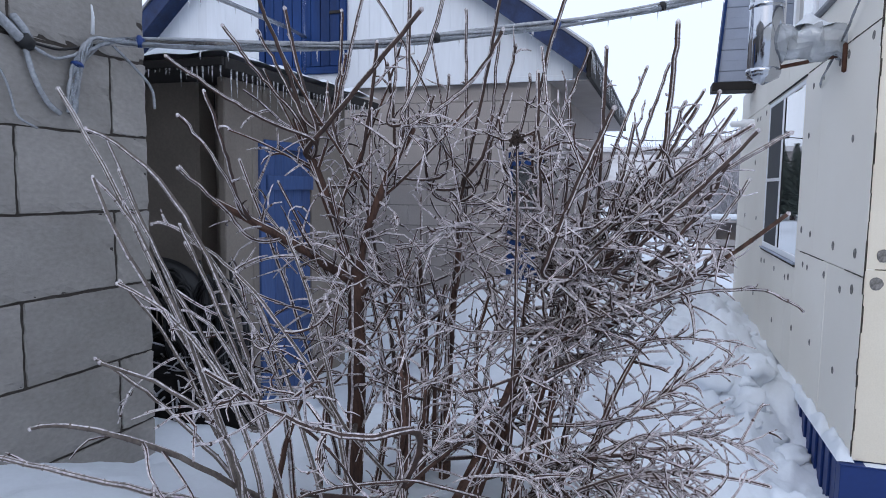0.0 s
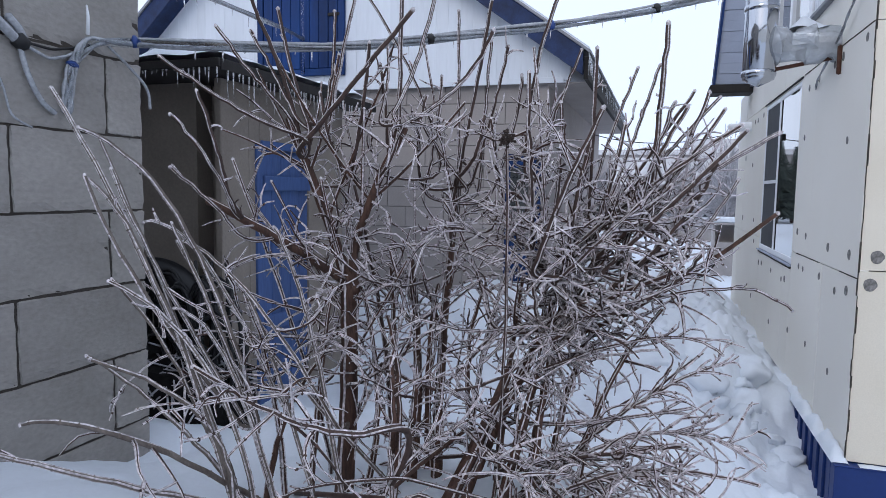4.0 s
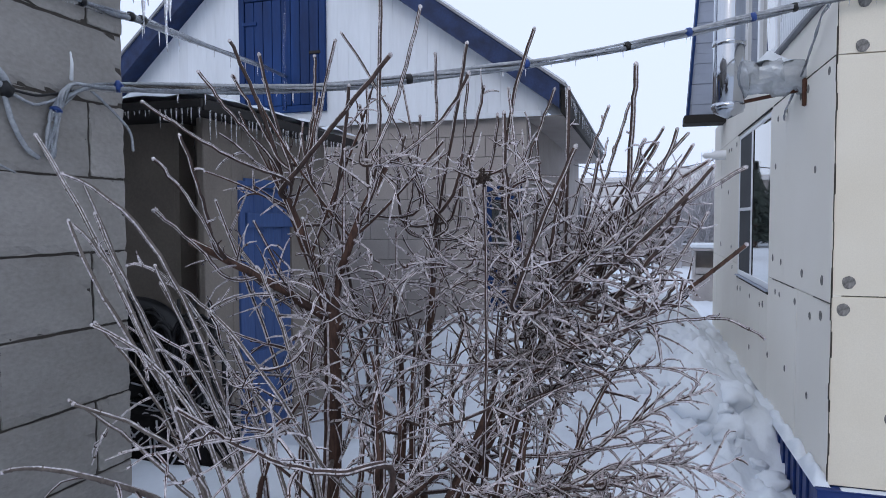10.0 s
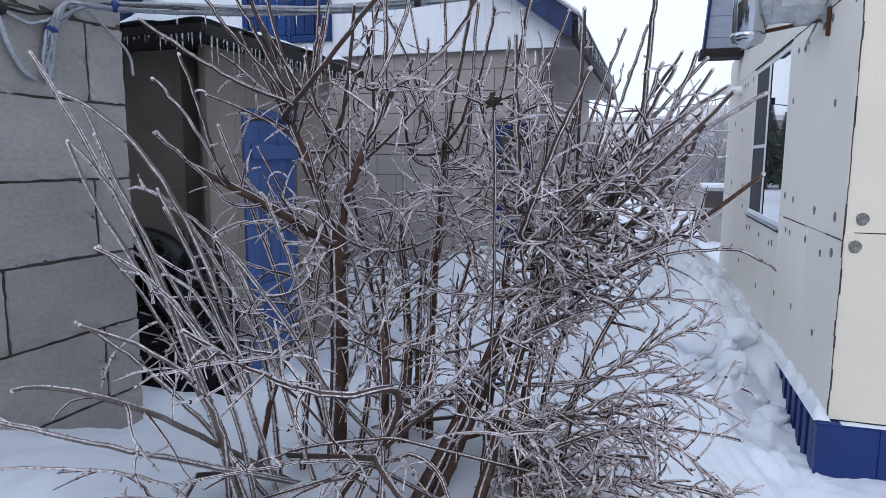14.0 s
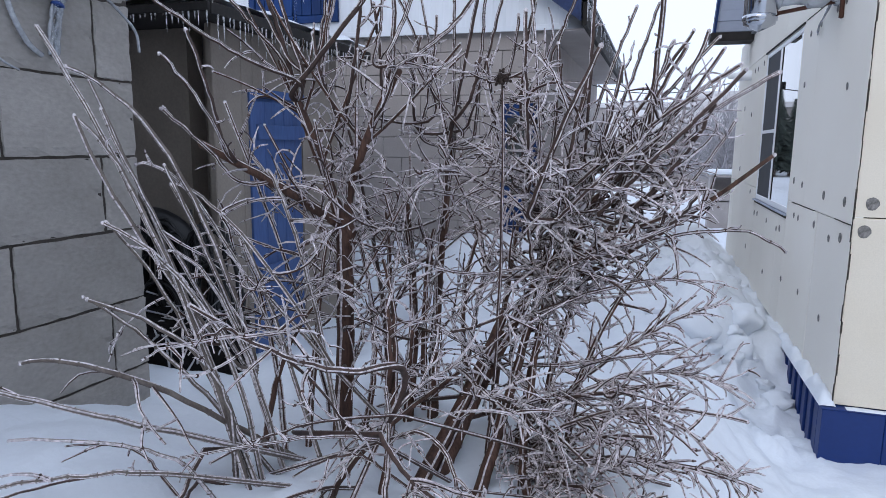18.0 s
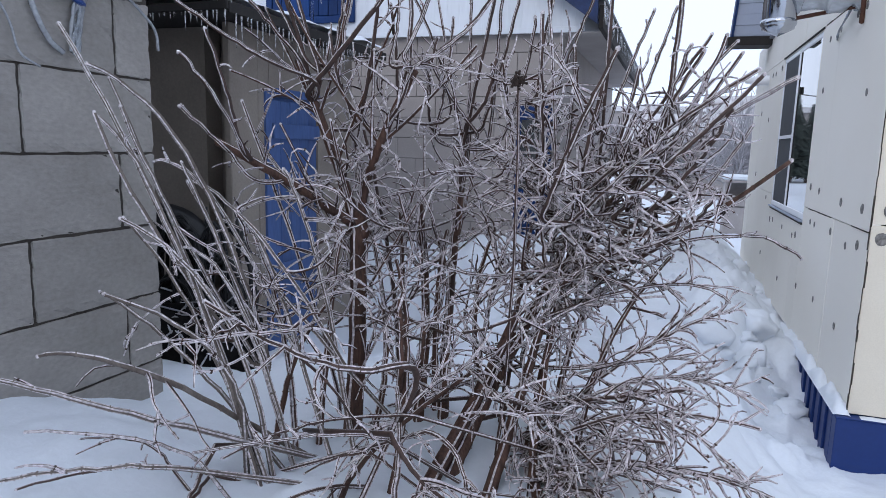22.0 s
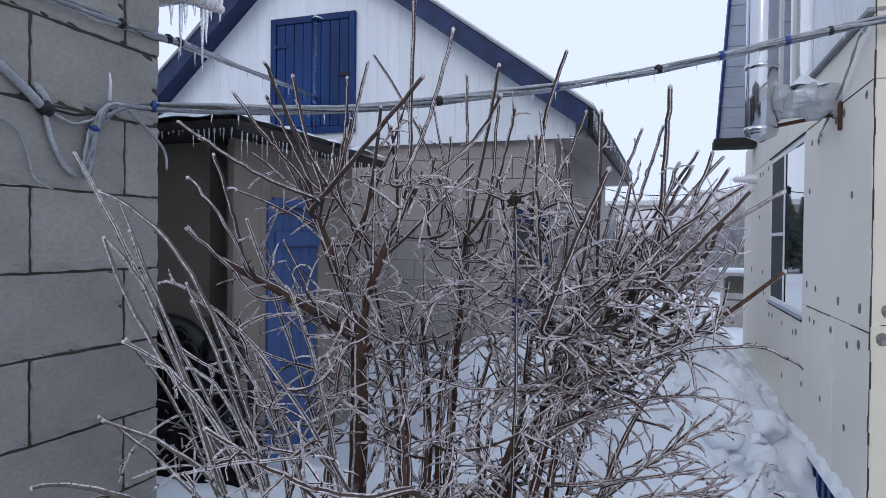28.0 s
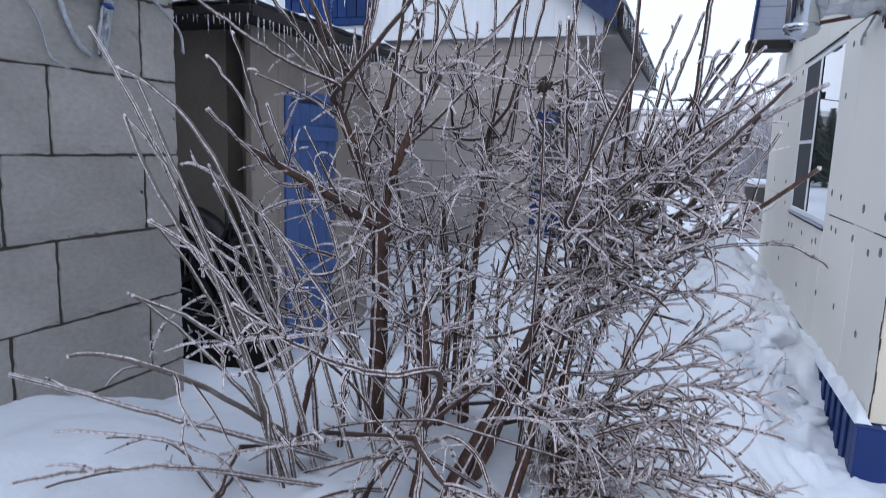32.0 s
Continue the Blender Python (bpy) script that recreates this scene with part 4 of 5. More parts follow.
pipe("strand", smooth_path([(-2.035, 1.61, 1.65), (-2.03, 1.70, 1.618), (-2.03, 1.78, 1.645), (-2.03, 1.86, 1.70)]), 0.006, CABLE, feed)
pipe("strand", smooth_path([(-2.035, 1.60, 1.66), (-2.035, 1.72, 1.655), (-2.03, 1.88, 1.70)]), 0.005, BLACK, feed)
pipe("strand", smooth_path([(-2.035, 1.30, 1.60), (-2.03, 1.422, 1.60), (-2.03, 1.49, 1.56), (-2.03, 1.525, 1.49), (-2.03, 1.54, 1.40), (-2.03, 1.62, 1.37)]), 0.0045, CABLE, feed)
pipe("strand", smooth_path([(-2.03, 1.90, 1.705), (-2.03, 1.82, 1.63), (-2.03, 1.775, 1.52), (-2.03, 1.745, 1.46)]), 0.0055, CABLE, feed)
pipe("tie_tail", [(-2.02, 1.86, 1.74), (-2.0, 1.845, 1.80), (-2.0, 1.84, 1.84)], [0.007, 0.006, 0.003], PVC, feed, "white plastic tie end")
drop = tagged(pipe("dangling_wire", smooth_path([(-2.02, 1.95, 1.72), (-2.03, 2.05, 1.67), (-2.02, 2.14, 1.60), (-2.02, 2.165, 1.56), (-2.02, 2.17, 1.50)]), 0.006, CABLE), "short icy wire end dangling by the wall corner", "wire")
roof_corner()
far_run = tagged(pipe("light_string", curve3((-0.99, 10.2, 2.05), (1.07, 8.9, 2.0), (0, 0, -0.16), 20), 0.006, BLACK), "thin dark wire slung between the two houses", "wire")


# ---- the ice-coated shrub ----
STEMS_LEFT = [
    ((-1.02, 1.42, 0.20), (-1.61, 1.34, 1.45), (0.02, 0.01, 0.05), 9, 4, 0.16),
    ((-1.04, 1.44, 0.21), (-1.54, 1.44, 1.31), (0.03, -0.01, 0.01), 7, 4, 0.16),
    ((-1.03, 1.39, 0.23), (-1.42, 1.28, 1.19), (-0.03, 0.02, 0.17), 7, 4, 0.16),
    ((-1.01, 1.45, 0.21), (-1.32, 1.24, 0.92), (0.06, 0.02, 0.10), 8, 4, 0.16),
    ((-1.04, 1.38, 0.26), (-1.24, 1.10, 0.75), (0.09, 0.03, 0.06), 8, 4, 0.16),
    ((-1.03, 1.50, 0.24), (-1.34, 0.99, 0.61), (0.00, -0.10, 0.12), 8, 4, 0.16),
    ((-1.03, 1.39, 0.27), (-1.42, 0.90, 0.58), (0.05, -0.07, 0.04), 8, 4, 0.16),
    ((-1.03, 1.21, 0.26), (-1.31, 0.92, 0.45), (0.07, 0.03, 0.03), 5, 4, 0.16),
]
STEMS_LEFT += [
    ((-1.02, 1.22, 0.26), (-1.37, 0.85, 0.34), (0.03, -0.03, 0.05), 6, 4, 0.16),
    ((-0.90, 1.70, 0.44), (-1.28, 1.48, 1.01), (-0.02, -0.02, 0.12), 7, 4, 0.16),
    ((-1.06, 1.45, 0.19), (-1.40, 1.33, 0.91), (0.00, 0.02, 0.07), 7, 1, 0.06),
    ((-1.02, 1.56, 0.20), (-1.30, 1.48, 1.01), (-0.01, 0.01, 0.08), 8, 2, 0.08),
    ((-1.01, 1.54, 0.23), (-1.23, 1.38, 0.83), (-0.01, 0.02, 0.13), 7, 2, 0.10),
    ((-0.95, 1.65, 0.24), (-1.16, 1.56, 0.88), (-0.04, 0.01, 0.16), 7, 3, 0.12),
    ((-0.91, 1.75, 0.40), (-1.11, 1.55, 0.74), (-0.04, -0.03, 0.07), 7, 3, 0.12),
    ((-0.91, 1.73, 0.33), (-1.09, 1.67, 1.05), (0.00, 0.01, 0.09), 8, 3, 0.10),
]
STEMS_LEFT += [
    ((-1.08, 1.44, 0.30), (-1.34, 1.18, 0.73), (0.00, -0.01, 0.05), 7, 1, 0.08),
    ((-1.09, 1.57, 0.46), (-1.45, 1.28, 1.33), (0.02, 0.02, 0.17), 8, 1, 0.06),
    ((-1.12, 1.55, 0.46), (-1.37, 1.31, 1.22), (-0.03, -0.04, 0.07), 7, 1, 0.06),
    ((-1.12, 1.52, 0.46), (-1.39, 1.24, 1.20), (-0.05, -0.06, 0.09), 7, 1, 0.06),
    ((-1.07, 1.63, 0.55), (-1.33, 1.38, 1.07), (-0.02, -0.01, 0.15), 7, 2, 0.08),
    ((-1.09, 1.57, 0.46), (-1.25, 1.40, 1.07), (-0.02, -0.00, 0.05), 7, 1, 0.06),
]
STEMS_OLD = [
    ((-0.94, 1.86, 0.13), (-0.98, 1.96, 0.87), (0.01, 0.01, 0.05), 22, 15, 0.30),
    ((-0.98, 1.95, 0.85), (-1.34, 1.67, 1.13), (0.03, 0.02, -0.01), 15, 14, 0.26),
    ((-0.97, 1.95, 0.83), (-1.20, 1.94, 1.42), (0.02, 0.01, -0.04), 16, 15, 0.30),
    ((-0.95, 1.96, 0.83), (-0.77, 1.97, 1.38), (-0.08, 0.01, -0.07), 14, 15, 0.30),
    ((-0.74, 1.99, 0.13), (-0.84, 2.22, 0.91), (0.00, 0.07, -0.01), 14, 15, 0.30),
    ((-0.66, 2.03, 0.13), (-0.69, 2.33, 1.22), (-0.05, 0.09, -0.09), 15, 15, 0.30),
    ((-0.55, 1.64, 0.14), (-0.40, 2.06, 0.58), (-0.00, -0.03, -0.02), 17, 9, 0.30),
    ((-0.51, 1.73, 0.14), (-0.34, 2.12, 0.60), (-0.02, -0.04, -0.03), 16, 10, 0.30),
]
STEMS_OLD += [
    ((-0.37, 1.65, 0.14), (-0.31, 2.02, 0.56), (0.00, 0.01, -0.01), 14, 10, 0.30),
    ((-0.24, 1.67, 0.14), (-0.27, 1.99, 0.55), (-0.02, -0.03, -0.10), 11, 8, 0.28),
    ((-0.29, 2.22, 0.64), (0.40, 2.10, 1.12), (-0.07, 0.01, -0.10), 7, 12, 0.20),
    ((-0.54, 3.15, 0.13), (-0.38, 2.19, 1.67), (0.14, -0.47, -0.05), 6, 6, 0.14),
]
STEMS_MID = [
    ((-0.65, 1.55, 0.13), (-0.81, 1.93, 0.74), (0.06, -0.04, 0.05), 10, 12, 0.32),
    ((-0.55, 1.25, 0.14), (-0.64, 1.55, 0.44), (0.04, -0.03, -0.01), 8, 6, 0.25),
    ((-0.76, 1.45, 0.14), (-0.49, 1.83, 0.42), (-0.03, -0.12, 0.02), 10, 10, 0.30),
    ((-0.82, 1.98, 0.13), (-0.73, 1.77, 0.64), (0.12, -0.26, 0.08), 11, 8, 0.30),
    ((-0.83, 2.17, 0.13), (-0.69, 1.90, 0.60), (0.12, -0.30, 0.07), 12, 8, 0.30),
    ((-0.41, 1.85, 0.13), (-0.36, 1.73, 1.31), (0.01, 0.04, -0.05), 6, 3, 0.10),
    ((-1.05, 1.97, 0.13), (-1.35, 1.82, 1.27), (0.09, 0.01, -0.17), 8, 12, 0.32),
    ((-0.81, 1.97, 0.13), (-1.05, 2.15, 1.19), (0.03, 0.05, -0.06), 9, 12, 0.32),
]
STEMS_MID += [
    ((-0.60, 2.29, 0.13), (-0.36, 2.60, 1.31), (-0.07, -0.09, -0.04), 9, 12, 0.32),
    ((-0.54, 1.33, 0.59), (-0.92, 1.08, 0.77), (0.05, -0.03, -0.05), 8, 12, 0.32),
]
STEMS_LOW = [
    ((-0.75, 1.45, 0.16), (-0.99, 0.94, 0.19), (0.05, 0.04, 0.04), 7, 2, 0.07),
    ((-0.77, 1.43, 0.16), (-0.77, 1.13, 0.16), (0.02, -0.02, 0.02), 4, 1, 0.05),
    ((-0.78, 1.42, 0.16), (-0.58, 0.98, 0.16), (0.06, -0.08, 0.04), 4, 1, 0.05),
    ((-0.69, 1.23, 0.19), (-0.66, 0.98, 0.16), (0.02, -0.02, 0.01), 4, 1, 0.04),
    ((-0.57, 1.36, 0.39), (-0.33, 1.26, 0.27), (-0.02, -0.01, -0.01), 9, 5, 0.12),
    ((-0.50, 1.43, 0.38), (-0.32, 1.25, 0.24), (0.02, 0.04, 0.03), 8, 6, 0.14),
    ((-0.33, 1.25, 0.26), (-0.42, 0.92, 0.17), (0.02, 0.04, -0.01), 8, 2, 0.06),
    ((-0.33, 1.25, 0.25), (-0.31, 1.14, 0.18), (0.00, 0.00, -0.01), 5, 3, 0.09),
]
STEMS_LOW += [
    ((-0.31, 1.14, 0.18), (-0.33, 0.86, 0.17), (-0.02, 0.03, -0.01), 4, 3, 0.07),
    ((-0.31, 1.14, 0.18), (-0.20, 0.99, 0.16), (-0.01, 0.03, -0.02), 4, 2, 0.06),
    ((-0.33, 1.26, 0.27), (-0.07, 1.13, 0.15), (-0.02, 0.04, 0.02), 8, 5, 0.12),
    ((-0.22, 1.24, 0.24), (-0.13, 1.06, 0.15), (0.03, 0.05, -0.02), 4, 2, 0.08),
    ((-0.41, 1.33, 0.29), (-0.50, 1.22, 0.17), (-0.01, -0.01, 0.05), 4, 3, 0.09),
    ((-0.36, 1.29, 0.27), (-0.45, 1.18, 0.17), (0.00, -0.04, 0.03), 4, 3, 0.09),
    ((-0.58, 1.39, 0.35), (-0.94, 1.05, 0.41), (0.08, 0.04, 0.03), 7, 4, 0.12),
    ((-0.55, 1.47, 0.40), (-0.90, 1.10, 0.38), (-0.03, 0.00, 0.03), 6, 5, 0.14),
]
STEMS_LOW += [
    ((-0.60, 1.40, 0.28), (-0.76, 1.24, 0.30), (0.01, 0.03, 0.03), 5, 6, 0.12),
    ((-0.22, 1.49, 0.15), (0.02, 1.30, 0.13), (0.05, -0.03, 0.04), 6, 4, 0.10),
    ((-0.04, 1.36, 0.18), (0.09, 1.14, 0.08), (0.01, 0.02, -0.01), 5, 3, 0.08),
    ((-0.26, 1.69, 0.06), (0.19, 1.40, 0.03), (-0.01, 0.02, 0.07), 6, 5, 0.12),
    ((-0.29, 1.74, 0.09), (0.15, 1.73, 0.25), (-0.00, 0.02, 0.05), 9, 10, 0.16),
    ((-1.12, 1.33, 0.18), (-1.45, 0.99, 0.24), (-0.00, 0.03, 0.03), 6, 2, 0.08),
    ((-1.12, 1.32, 0.18), (-1.07, 0.95, 0.18), (0.06, -0.05, 0.03), 6, 1, 0.05),
    ((-1.08, 1.30, 0.29), (-1.02, 1.05, 0.20), (0.02, -0.03, 0.00), 8, 0, 0.05),
]
STEMS_LOW += [
    ((-1.19, 1.26, 0.21), (-1.49, 1.22, 0.27), (0.02, 0.03, 0.03), 5, 2, 0.06),
]
STEMS_RIGHT = [
    ((-0.28, 1.86, 0.14), (0.37, 1.93, 0.33), (-0.07, -0.04, 0.10), 8, 36, 0.25),
    ((-0.26, 1.80, 0.11), (0.39, 1.73, 0.22), (0.01, -0.02, 0.08), 8, 36, 0.25),
    ((-0.25, 1.80, 0.11), (0.29, 1.49, 0.10), (0.03, -0.05, 0.07), 7, 36, 0.25),
    ((-0.28, 1.78, 0.09), (0.18, 1.32, 0.08), (0.02, -0.06, 0.05), 7, 36, 0.25),
    ((-0.28, 1.93, 0.19), (0.28, 2.12, 0.64), (-0.02, -0.01, 0.06), 7, 36, 0.25),
    ((-0.27, 1.95, 0.23), (0.32, 1.95, 0.42), (0.01, 0.01, 0.10), 7, 36, 0.25),
    ((-0.27, 1.88, 0.17), (0.35, 1.70, 0.18), (0.06, 0.05, 0.17), 6, 36, 0.25),
    ((-0.23, 2.03, 0.61), (0.26, 2.00, 0.69), (0.07, 0.03, 0.07), 6, 12, 0.25),
]
STEMS_RIGHT += [
    ((-0.01, 2.09, 0.81), (0.45, 2.06, 0.83), (0.05, -0.04, 0.07), 6, 4, 0.12),
]
STEMS_CROWN = [
    ((-0.43, 2.02, 0.50), (0.07, 2.04, 0.68), (-0.06, 0.01, 0.01), 8, 11, 0.22),
    ((-0.37, 2.01, 0.40), (0.18, 1.99, 0.52), (-0.06, -0.01, -0.03), 9, 11, 0.22),
    ((-0.31, 1.96, 0.28), (0.17, 1.86, 0.45), (-0.03, 0.01, -0.01), 8, 11, 0.22),
    ((-0.34, 2.11, 0.51), (0.14, 2.21, 0.84), (-0.03, 0.02, -0.02), 8, 11, 0.22),
    ((-0.37, 2.09, 0.46), (-0.14, 2.21, 0.92), (-0.01, 0.02, -0.04), 8, 11, 0.22),
    ((-0.36, 1.99, 0.36), (-0.54, 1.72, 0.58), (0.03, -0.02, 0.00), 7, 11, 0.22),
    ((-0.47, 1.89, 0.34), (-0.70, 1.62, 0.47), (0.02, 0.01, 0.00), 7, 11, 0.22),
    ((-0.29, 1.89, 0.16), (0.11, 1.75, 0.32), (-0.03, 0.00, 0.01), 8, 11, 0.22),
]
STEMS_CROWN += [
    ((-0.42, 1.85, 0.34), (-0.06, 1.61, 0.27), (-0.01, 0.00, 0.04), 7, 11, 0.22),
    ((-0.50, 1.79, 0.44), (-0.21, 1.55, 0.37), (-0.02, -0.01, 0.02), 8, 11, 0.22),
    ((-0.62, 1.48, 0.34), (-0.40, 1.74, 0.52), (-0.05, -0.02, 0.00), 8, 11, 0.22),
    ((-0.91, 1.86, 0.51), (-0.63, 1.92, 0.73), (-0.02, -0.02, -0.04), 7, 11, 0.22),
    ((-0.29, 2.12, 0.52), (-0.35, 2.20, 0.96), (0.03, 0.02, -0.04), 8, 11, 0.22),
    ((-0.33, 2.11, 0.80), (-0.05, 1.99, 0.94), (-0.02, -0.02, 0.04), 7, 14, 0.26),
    ((-0.27, 2.17, 0.83), (-0.46, 1.94, 1.03), (0.03, 0.02, 0.04), 7, 14, 0.26),
    ((-0.23, 2.11, 0.77), (-0.16, 2.11, 1.10), (0.05, -0.03, -0.06), 8, 14, 0.26),
]
STEMS_CROWN += [
    ((-0.11, 2.14, 0.85), (-0.39, 2.04, 1.17), (-0.01, 0.00, -0.01), 7, 12, 0.26),
    ((-0.25, 2.08, 0.91), (0.06, 2.02, 1.06), (-0.01, 0.01, 0.05), 7, 12, 0.24),
    ((-0.32, 2.09, 0.66), (-0.19, 2.13, 1.23), (0.01, 0.02, -0.04), 12, 8, 0.22),
    ((-0.30, 2.10, 0.70), (-0.00, 2.14, 1.18), (0.01, -0.03, -0.03), 12, 8, 0.22),
    ((-0.32, 2.10, 0.70), (-0.41, 2.08, 1.17), (0.02, -0.02, -0.03), 10, 8, 0.22),
    ((-0.26, 2.04, 0.68), (0.14, 2.01, 0.94), (-0.03, 0.00, 0.02), 12, 10, 0.22),
    ((-0.24, 2.05, 0.68), (0.03, 1.93, 0.85), (-0.02, -0.02, 0.03), 8, 10, 0.22),
    ((-0.49, 2.10, 0.72), (-0.64, 2.00, 1.14), (0.02, 0.00, -0.00), 10, 8, 0.22),
]
STEMS_UPRIGHT = [
    ((-0.83, 2.01, 0.13), (-0.90, 2.15, 0.90), (0.01, 0.03, 0.00), 11, 6, 0.26),
    ((-0.71, 2.09, 0.13), (-0.72, 2.20, 0.82), (-0.02, 0.00, 0.05), 12, 6, 0.26),
    ((-0.55, 2.19, 0.13), (-0.54, 2.21, 0.83), (-0.04, -0.05, 0.06), 10, 6, 0.26),
    ((-0.45, 2.07, 0.13), (-0.42, 2.31, 0.87), (-0.01, -0.01, -0.04), 13, 6, 0.26),
    ((-0.87, 1.89, 0.13), (-0.95, 2.01, 0.82), (0.04, 0.03, -0.02), 11, 6, 0.26),
    ((-1.00, 1.73, 0.13), (-1.00, 1.88, 0.84), (-0.01, 0.01, 0.00), 10, 6, 0.26),
    ((-1.04, 1.65, 0.13), (-1.18, 1.64, 0.83), (0.01, 0.03, 0.03), 9, 6, 0.26),
    ((-0.32, 1.93, 0.13), (-0.25, 2.21, 0.83), (-0.02, 0.03, -0.06), 14, 6, 0.26),
]
STEMS_UPRIGHT += [
    ((-0.22, 1.89, 0.13), (-0.08, 2.22, 0.86), (-0.08, 0.05, -0.07), 12, 6, 0.26),
    ((-0.15, 1.83, 0.13), (0.08, 2.16, 0.79), (-0.07, 0.06, -0.00), 10, 6, 0.26),
    ((-1.11, 1.64, 0.13), (-0.96, 1.80, 0.65), (-0.02, -0.04, 0.05), 9, 6, 0.26),
]
STEMS_TANGLE = [
    ((-0.95, 1.99, 0.70), (-1.33, 1.65, 0.88), (-0.00, -0.00, -0.02), 6, 9, 0.20),
    ((-0.98, 1.97, 0.62), (-1.34, 1.51, 0.73), (-0.02, -0.00, 0.01), 6, 9, 0.20),
    ((-0.98, 1.84, 0.55), (-1.25, 1.46, 0.55), (-0.04, 0.02, 0.04), 6, 9, 0.20),
    ((-0.97, 1.99, 0.76), (-1.26, 1.83, 1.09), (0.01, -0.00, -0.04), 6, 9, 0.20),
    ((-0.98, 2.01, 0.91), (-0.42, 1.97, 0.92), (-0.01, 0.01, 0.07), 6, 14, 0.32),
    ((-0.72, 2.27, 0.86), (-0.91, 1.70, 0.99), (-0.00, -0.04, -0.08), 6, 14, 0.32),
    ((-0.32, 2.09, 0.74), (-0.64, 1.71, 0.80), (0.01, -0.03, -0.04), 6, 14, 0.32),
    ((-0.79, 1.91, 0.57), (-0.32, 1.79, 0.65), (0.02, -0.09, -0.05), 6, 14, 0.32),
]
STEMS_TANGLE += [
    ((-0.37, 2.21, 0.84), (-0.68, 1.90, 1.03), (-0.01, 0.01, 0.09), 6, 14, 0.32),
    ((-0.31, 2.21, 0.81), (0.10, 2.12, 0.96), (-0.01, -0.05, 0.03), 7, 14, 0.32),
    ((-0.26, 2.20, 0.75), (0.19, 2.21, 1.15), (-0.02, 0.04, 0.09), 7, 14, 0.32),
]
SHOOTS_LEFT = [
    ((-1.24, 1.66, 1.13), (-1.29, 1.45, 1.38), (0.02, -0.01, 0.01), 6, 1, 0.06),
    ((-1.25, 1.66, 1.14), (-1.27, 1.54, 1.46), (0.01, 0.00, -0.00), 6, 1, 0.06),
    ((-1.23, 1.66, 1.04), (-1.32, 1.48, 1.23), (-0.00, 0.02, 0.00), 6, 1, 0.06),
    ((-1.18, 1.86, 1.45), (-1.32, 1.70, 1.69), (-0.00, -0.00, -0.01), 6, 1, 0.06),
    ((-1.15, 1.87, 1.47), (-1.22, 1.73, 1.79), (-0.00, -0.00, 0.02), 6, 1, 0.06),
    ((-1.10, 1.89, 1.41), (-1.16, 1.81, 1.76), (-0.02, 0.02, 0.00), 7, 1, 0.06),
    ((-1.13, 1.88, 1.41), (-1.28, 1.83, 1.70), (0.01, 0.00, -0.01), 6, 1, 0.06),
    ((-1.10, 1.83, 1.35), (-1.45, 1.59, 1.58), (0.01, 0.00, -0.03), 6, 1, 0.06),
]
SHOOTS_LEFT += [
    ((-1.07, 1.95, 1.42), (-1.01, 1.92, 1.77), (-0.00, 0.03, 0.01), 6, 1, 0.06),
    ((-1.05, 1.96, 1.35), (-0.92, 1.90, 1.81), (-0.01, -0.00, 0.01), 6, 1, 0.06),
    ((-1.12, 1.88, 1.31), (-0.68, 1.80, 1.72), (-0.02, -0.01, -0.03), 8, 1, 0.06),
]
SHOOTS_MID = [
    ((-0.76, 1.89, 1.39), (-0.73, 1.85, 2.03), (-0.01, 0.02, -0.06), 7, 1, 0.07),
    ((-0.77, 1.88, 1.43), (-0.60, 1.86, 1.88), (0.00, 0.02, -0.03), 7, 1, 0.07),
    ((-0.75, 1.89, 1.38), (-0.44, 1.86, 1.66), (0.03, 0.02, -0.02), 7, 1, 0.07),
    ((-0.74, 2.24, 1.30), (-0.97, 2.05, 1.88), (0.03, 0.01, 0.01), 5, 1, 0.07),
    ((-0.67, 2.27, 1.24), (-0.65, 2.17, 1.81), (-0.00, -0.00, 0.01), 6, 1, 0.07),
    ((-0.69, 2.26, 1.13), (-0.51, 2.10, 1.82), (0.01, 0.00, 0.03), 7, 1, 0.07),
    ((-0.61, 2.35, 1.19), (-0.55, 2.26, 1.72), (0.00, 0.00, 0.02), 6, 1, 0.07),
    ((-0.41, 2.24, 1.28), (-0.28, 2.14, 1.86), (-0.02, 0.00, 0.04), 7, 1, 0.07),
]
SHOOTS_MID += [
    ((-0.35, 2.13, 0.94), (-0.35, 1.97, 1.55), (0.00, -0.03, 0.03), 7, 1, 0.07),
    ((-0.40, 2.36, 1.24), (-0.23, 2.30, 1.68), (-0.01, 0.03, -0.00), 6, 1, 0.07),
    ((-0.84, 1.92, 1.41), (-0.84, 1.98, 1.67), (0.02, -0.02, -0.01), 5, 1, 0.07),
]
SHOOTS_INNER = [
    ((-0.86, 2.04, 1.21), (-0.89, 2.03, 1.61), (0.01, 0.00, 0.00), 6, 4, 0.22),
    ((-0.98, 2.00, 1.25), (-0.88, 1.92, 1.66), (0.01, 0.00, 0.02), 6, 4, 0.22),
    ((-0.79, 2.18, 1.21), (-0.75, 2.13, 1.51), (-0.01, -0.03, 0.00), 5, 4, 0.22),
    ((-0.77, 2.18, 1.19), (-0.72, 2.20, 1.59), (0.01, 0.00, -0.01), 6, 4, 0.22),
    ((-0.62, 2.29, 1.22), (-0.48, 2.23, 1.69), (0.01, 0.00, 0.02), 6, 4, 0.22),
    ((-0.54, 2.26, 1.17), (-0.42, 2.19, 1.58), (0.02, 0.01, 0.01), 6, 4, 0.22),
    ((-0.49, 2.28, 1.09), (-0.52, 2.16, 1.43), (-0.00, -0.00, -0.00), 5, 4, 0.22),
    ((-0.63, 2.23, 1.19), (-0.76, 2.07, 1.43), (-0.01, -0.00, -0.00), 6, 4, 0.22),
]
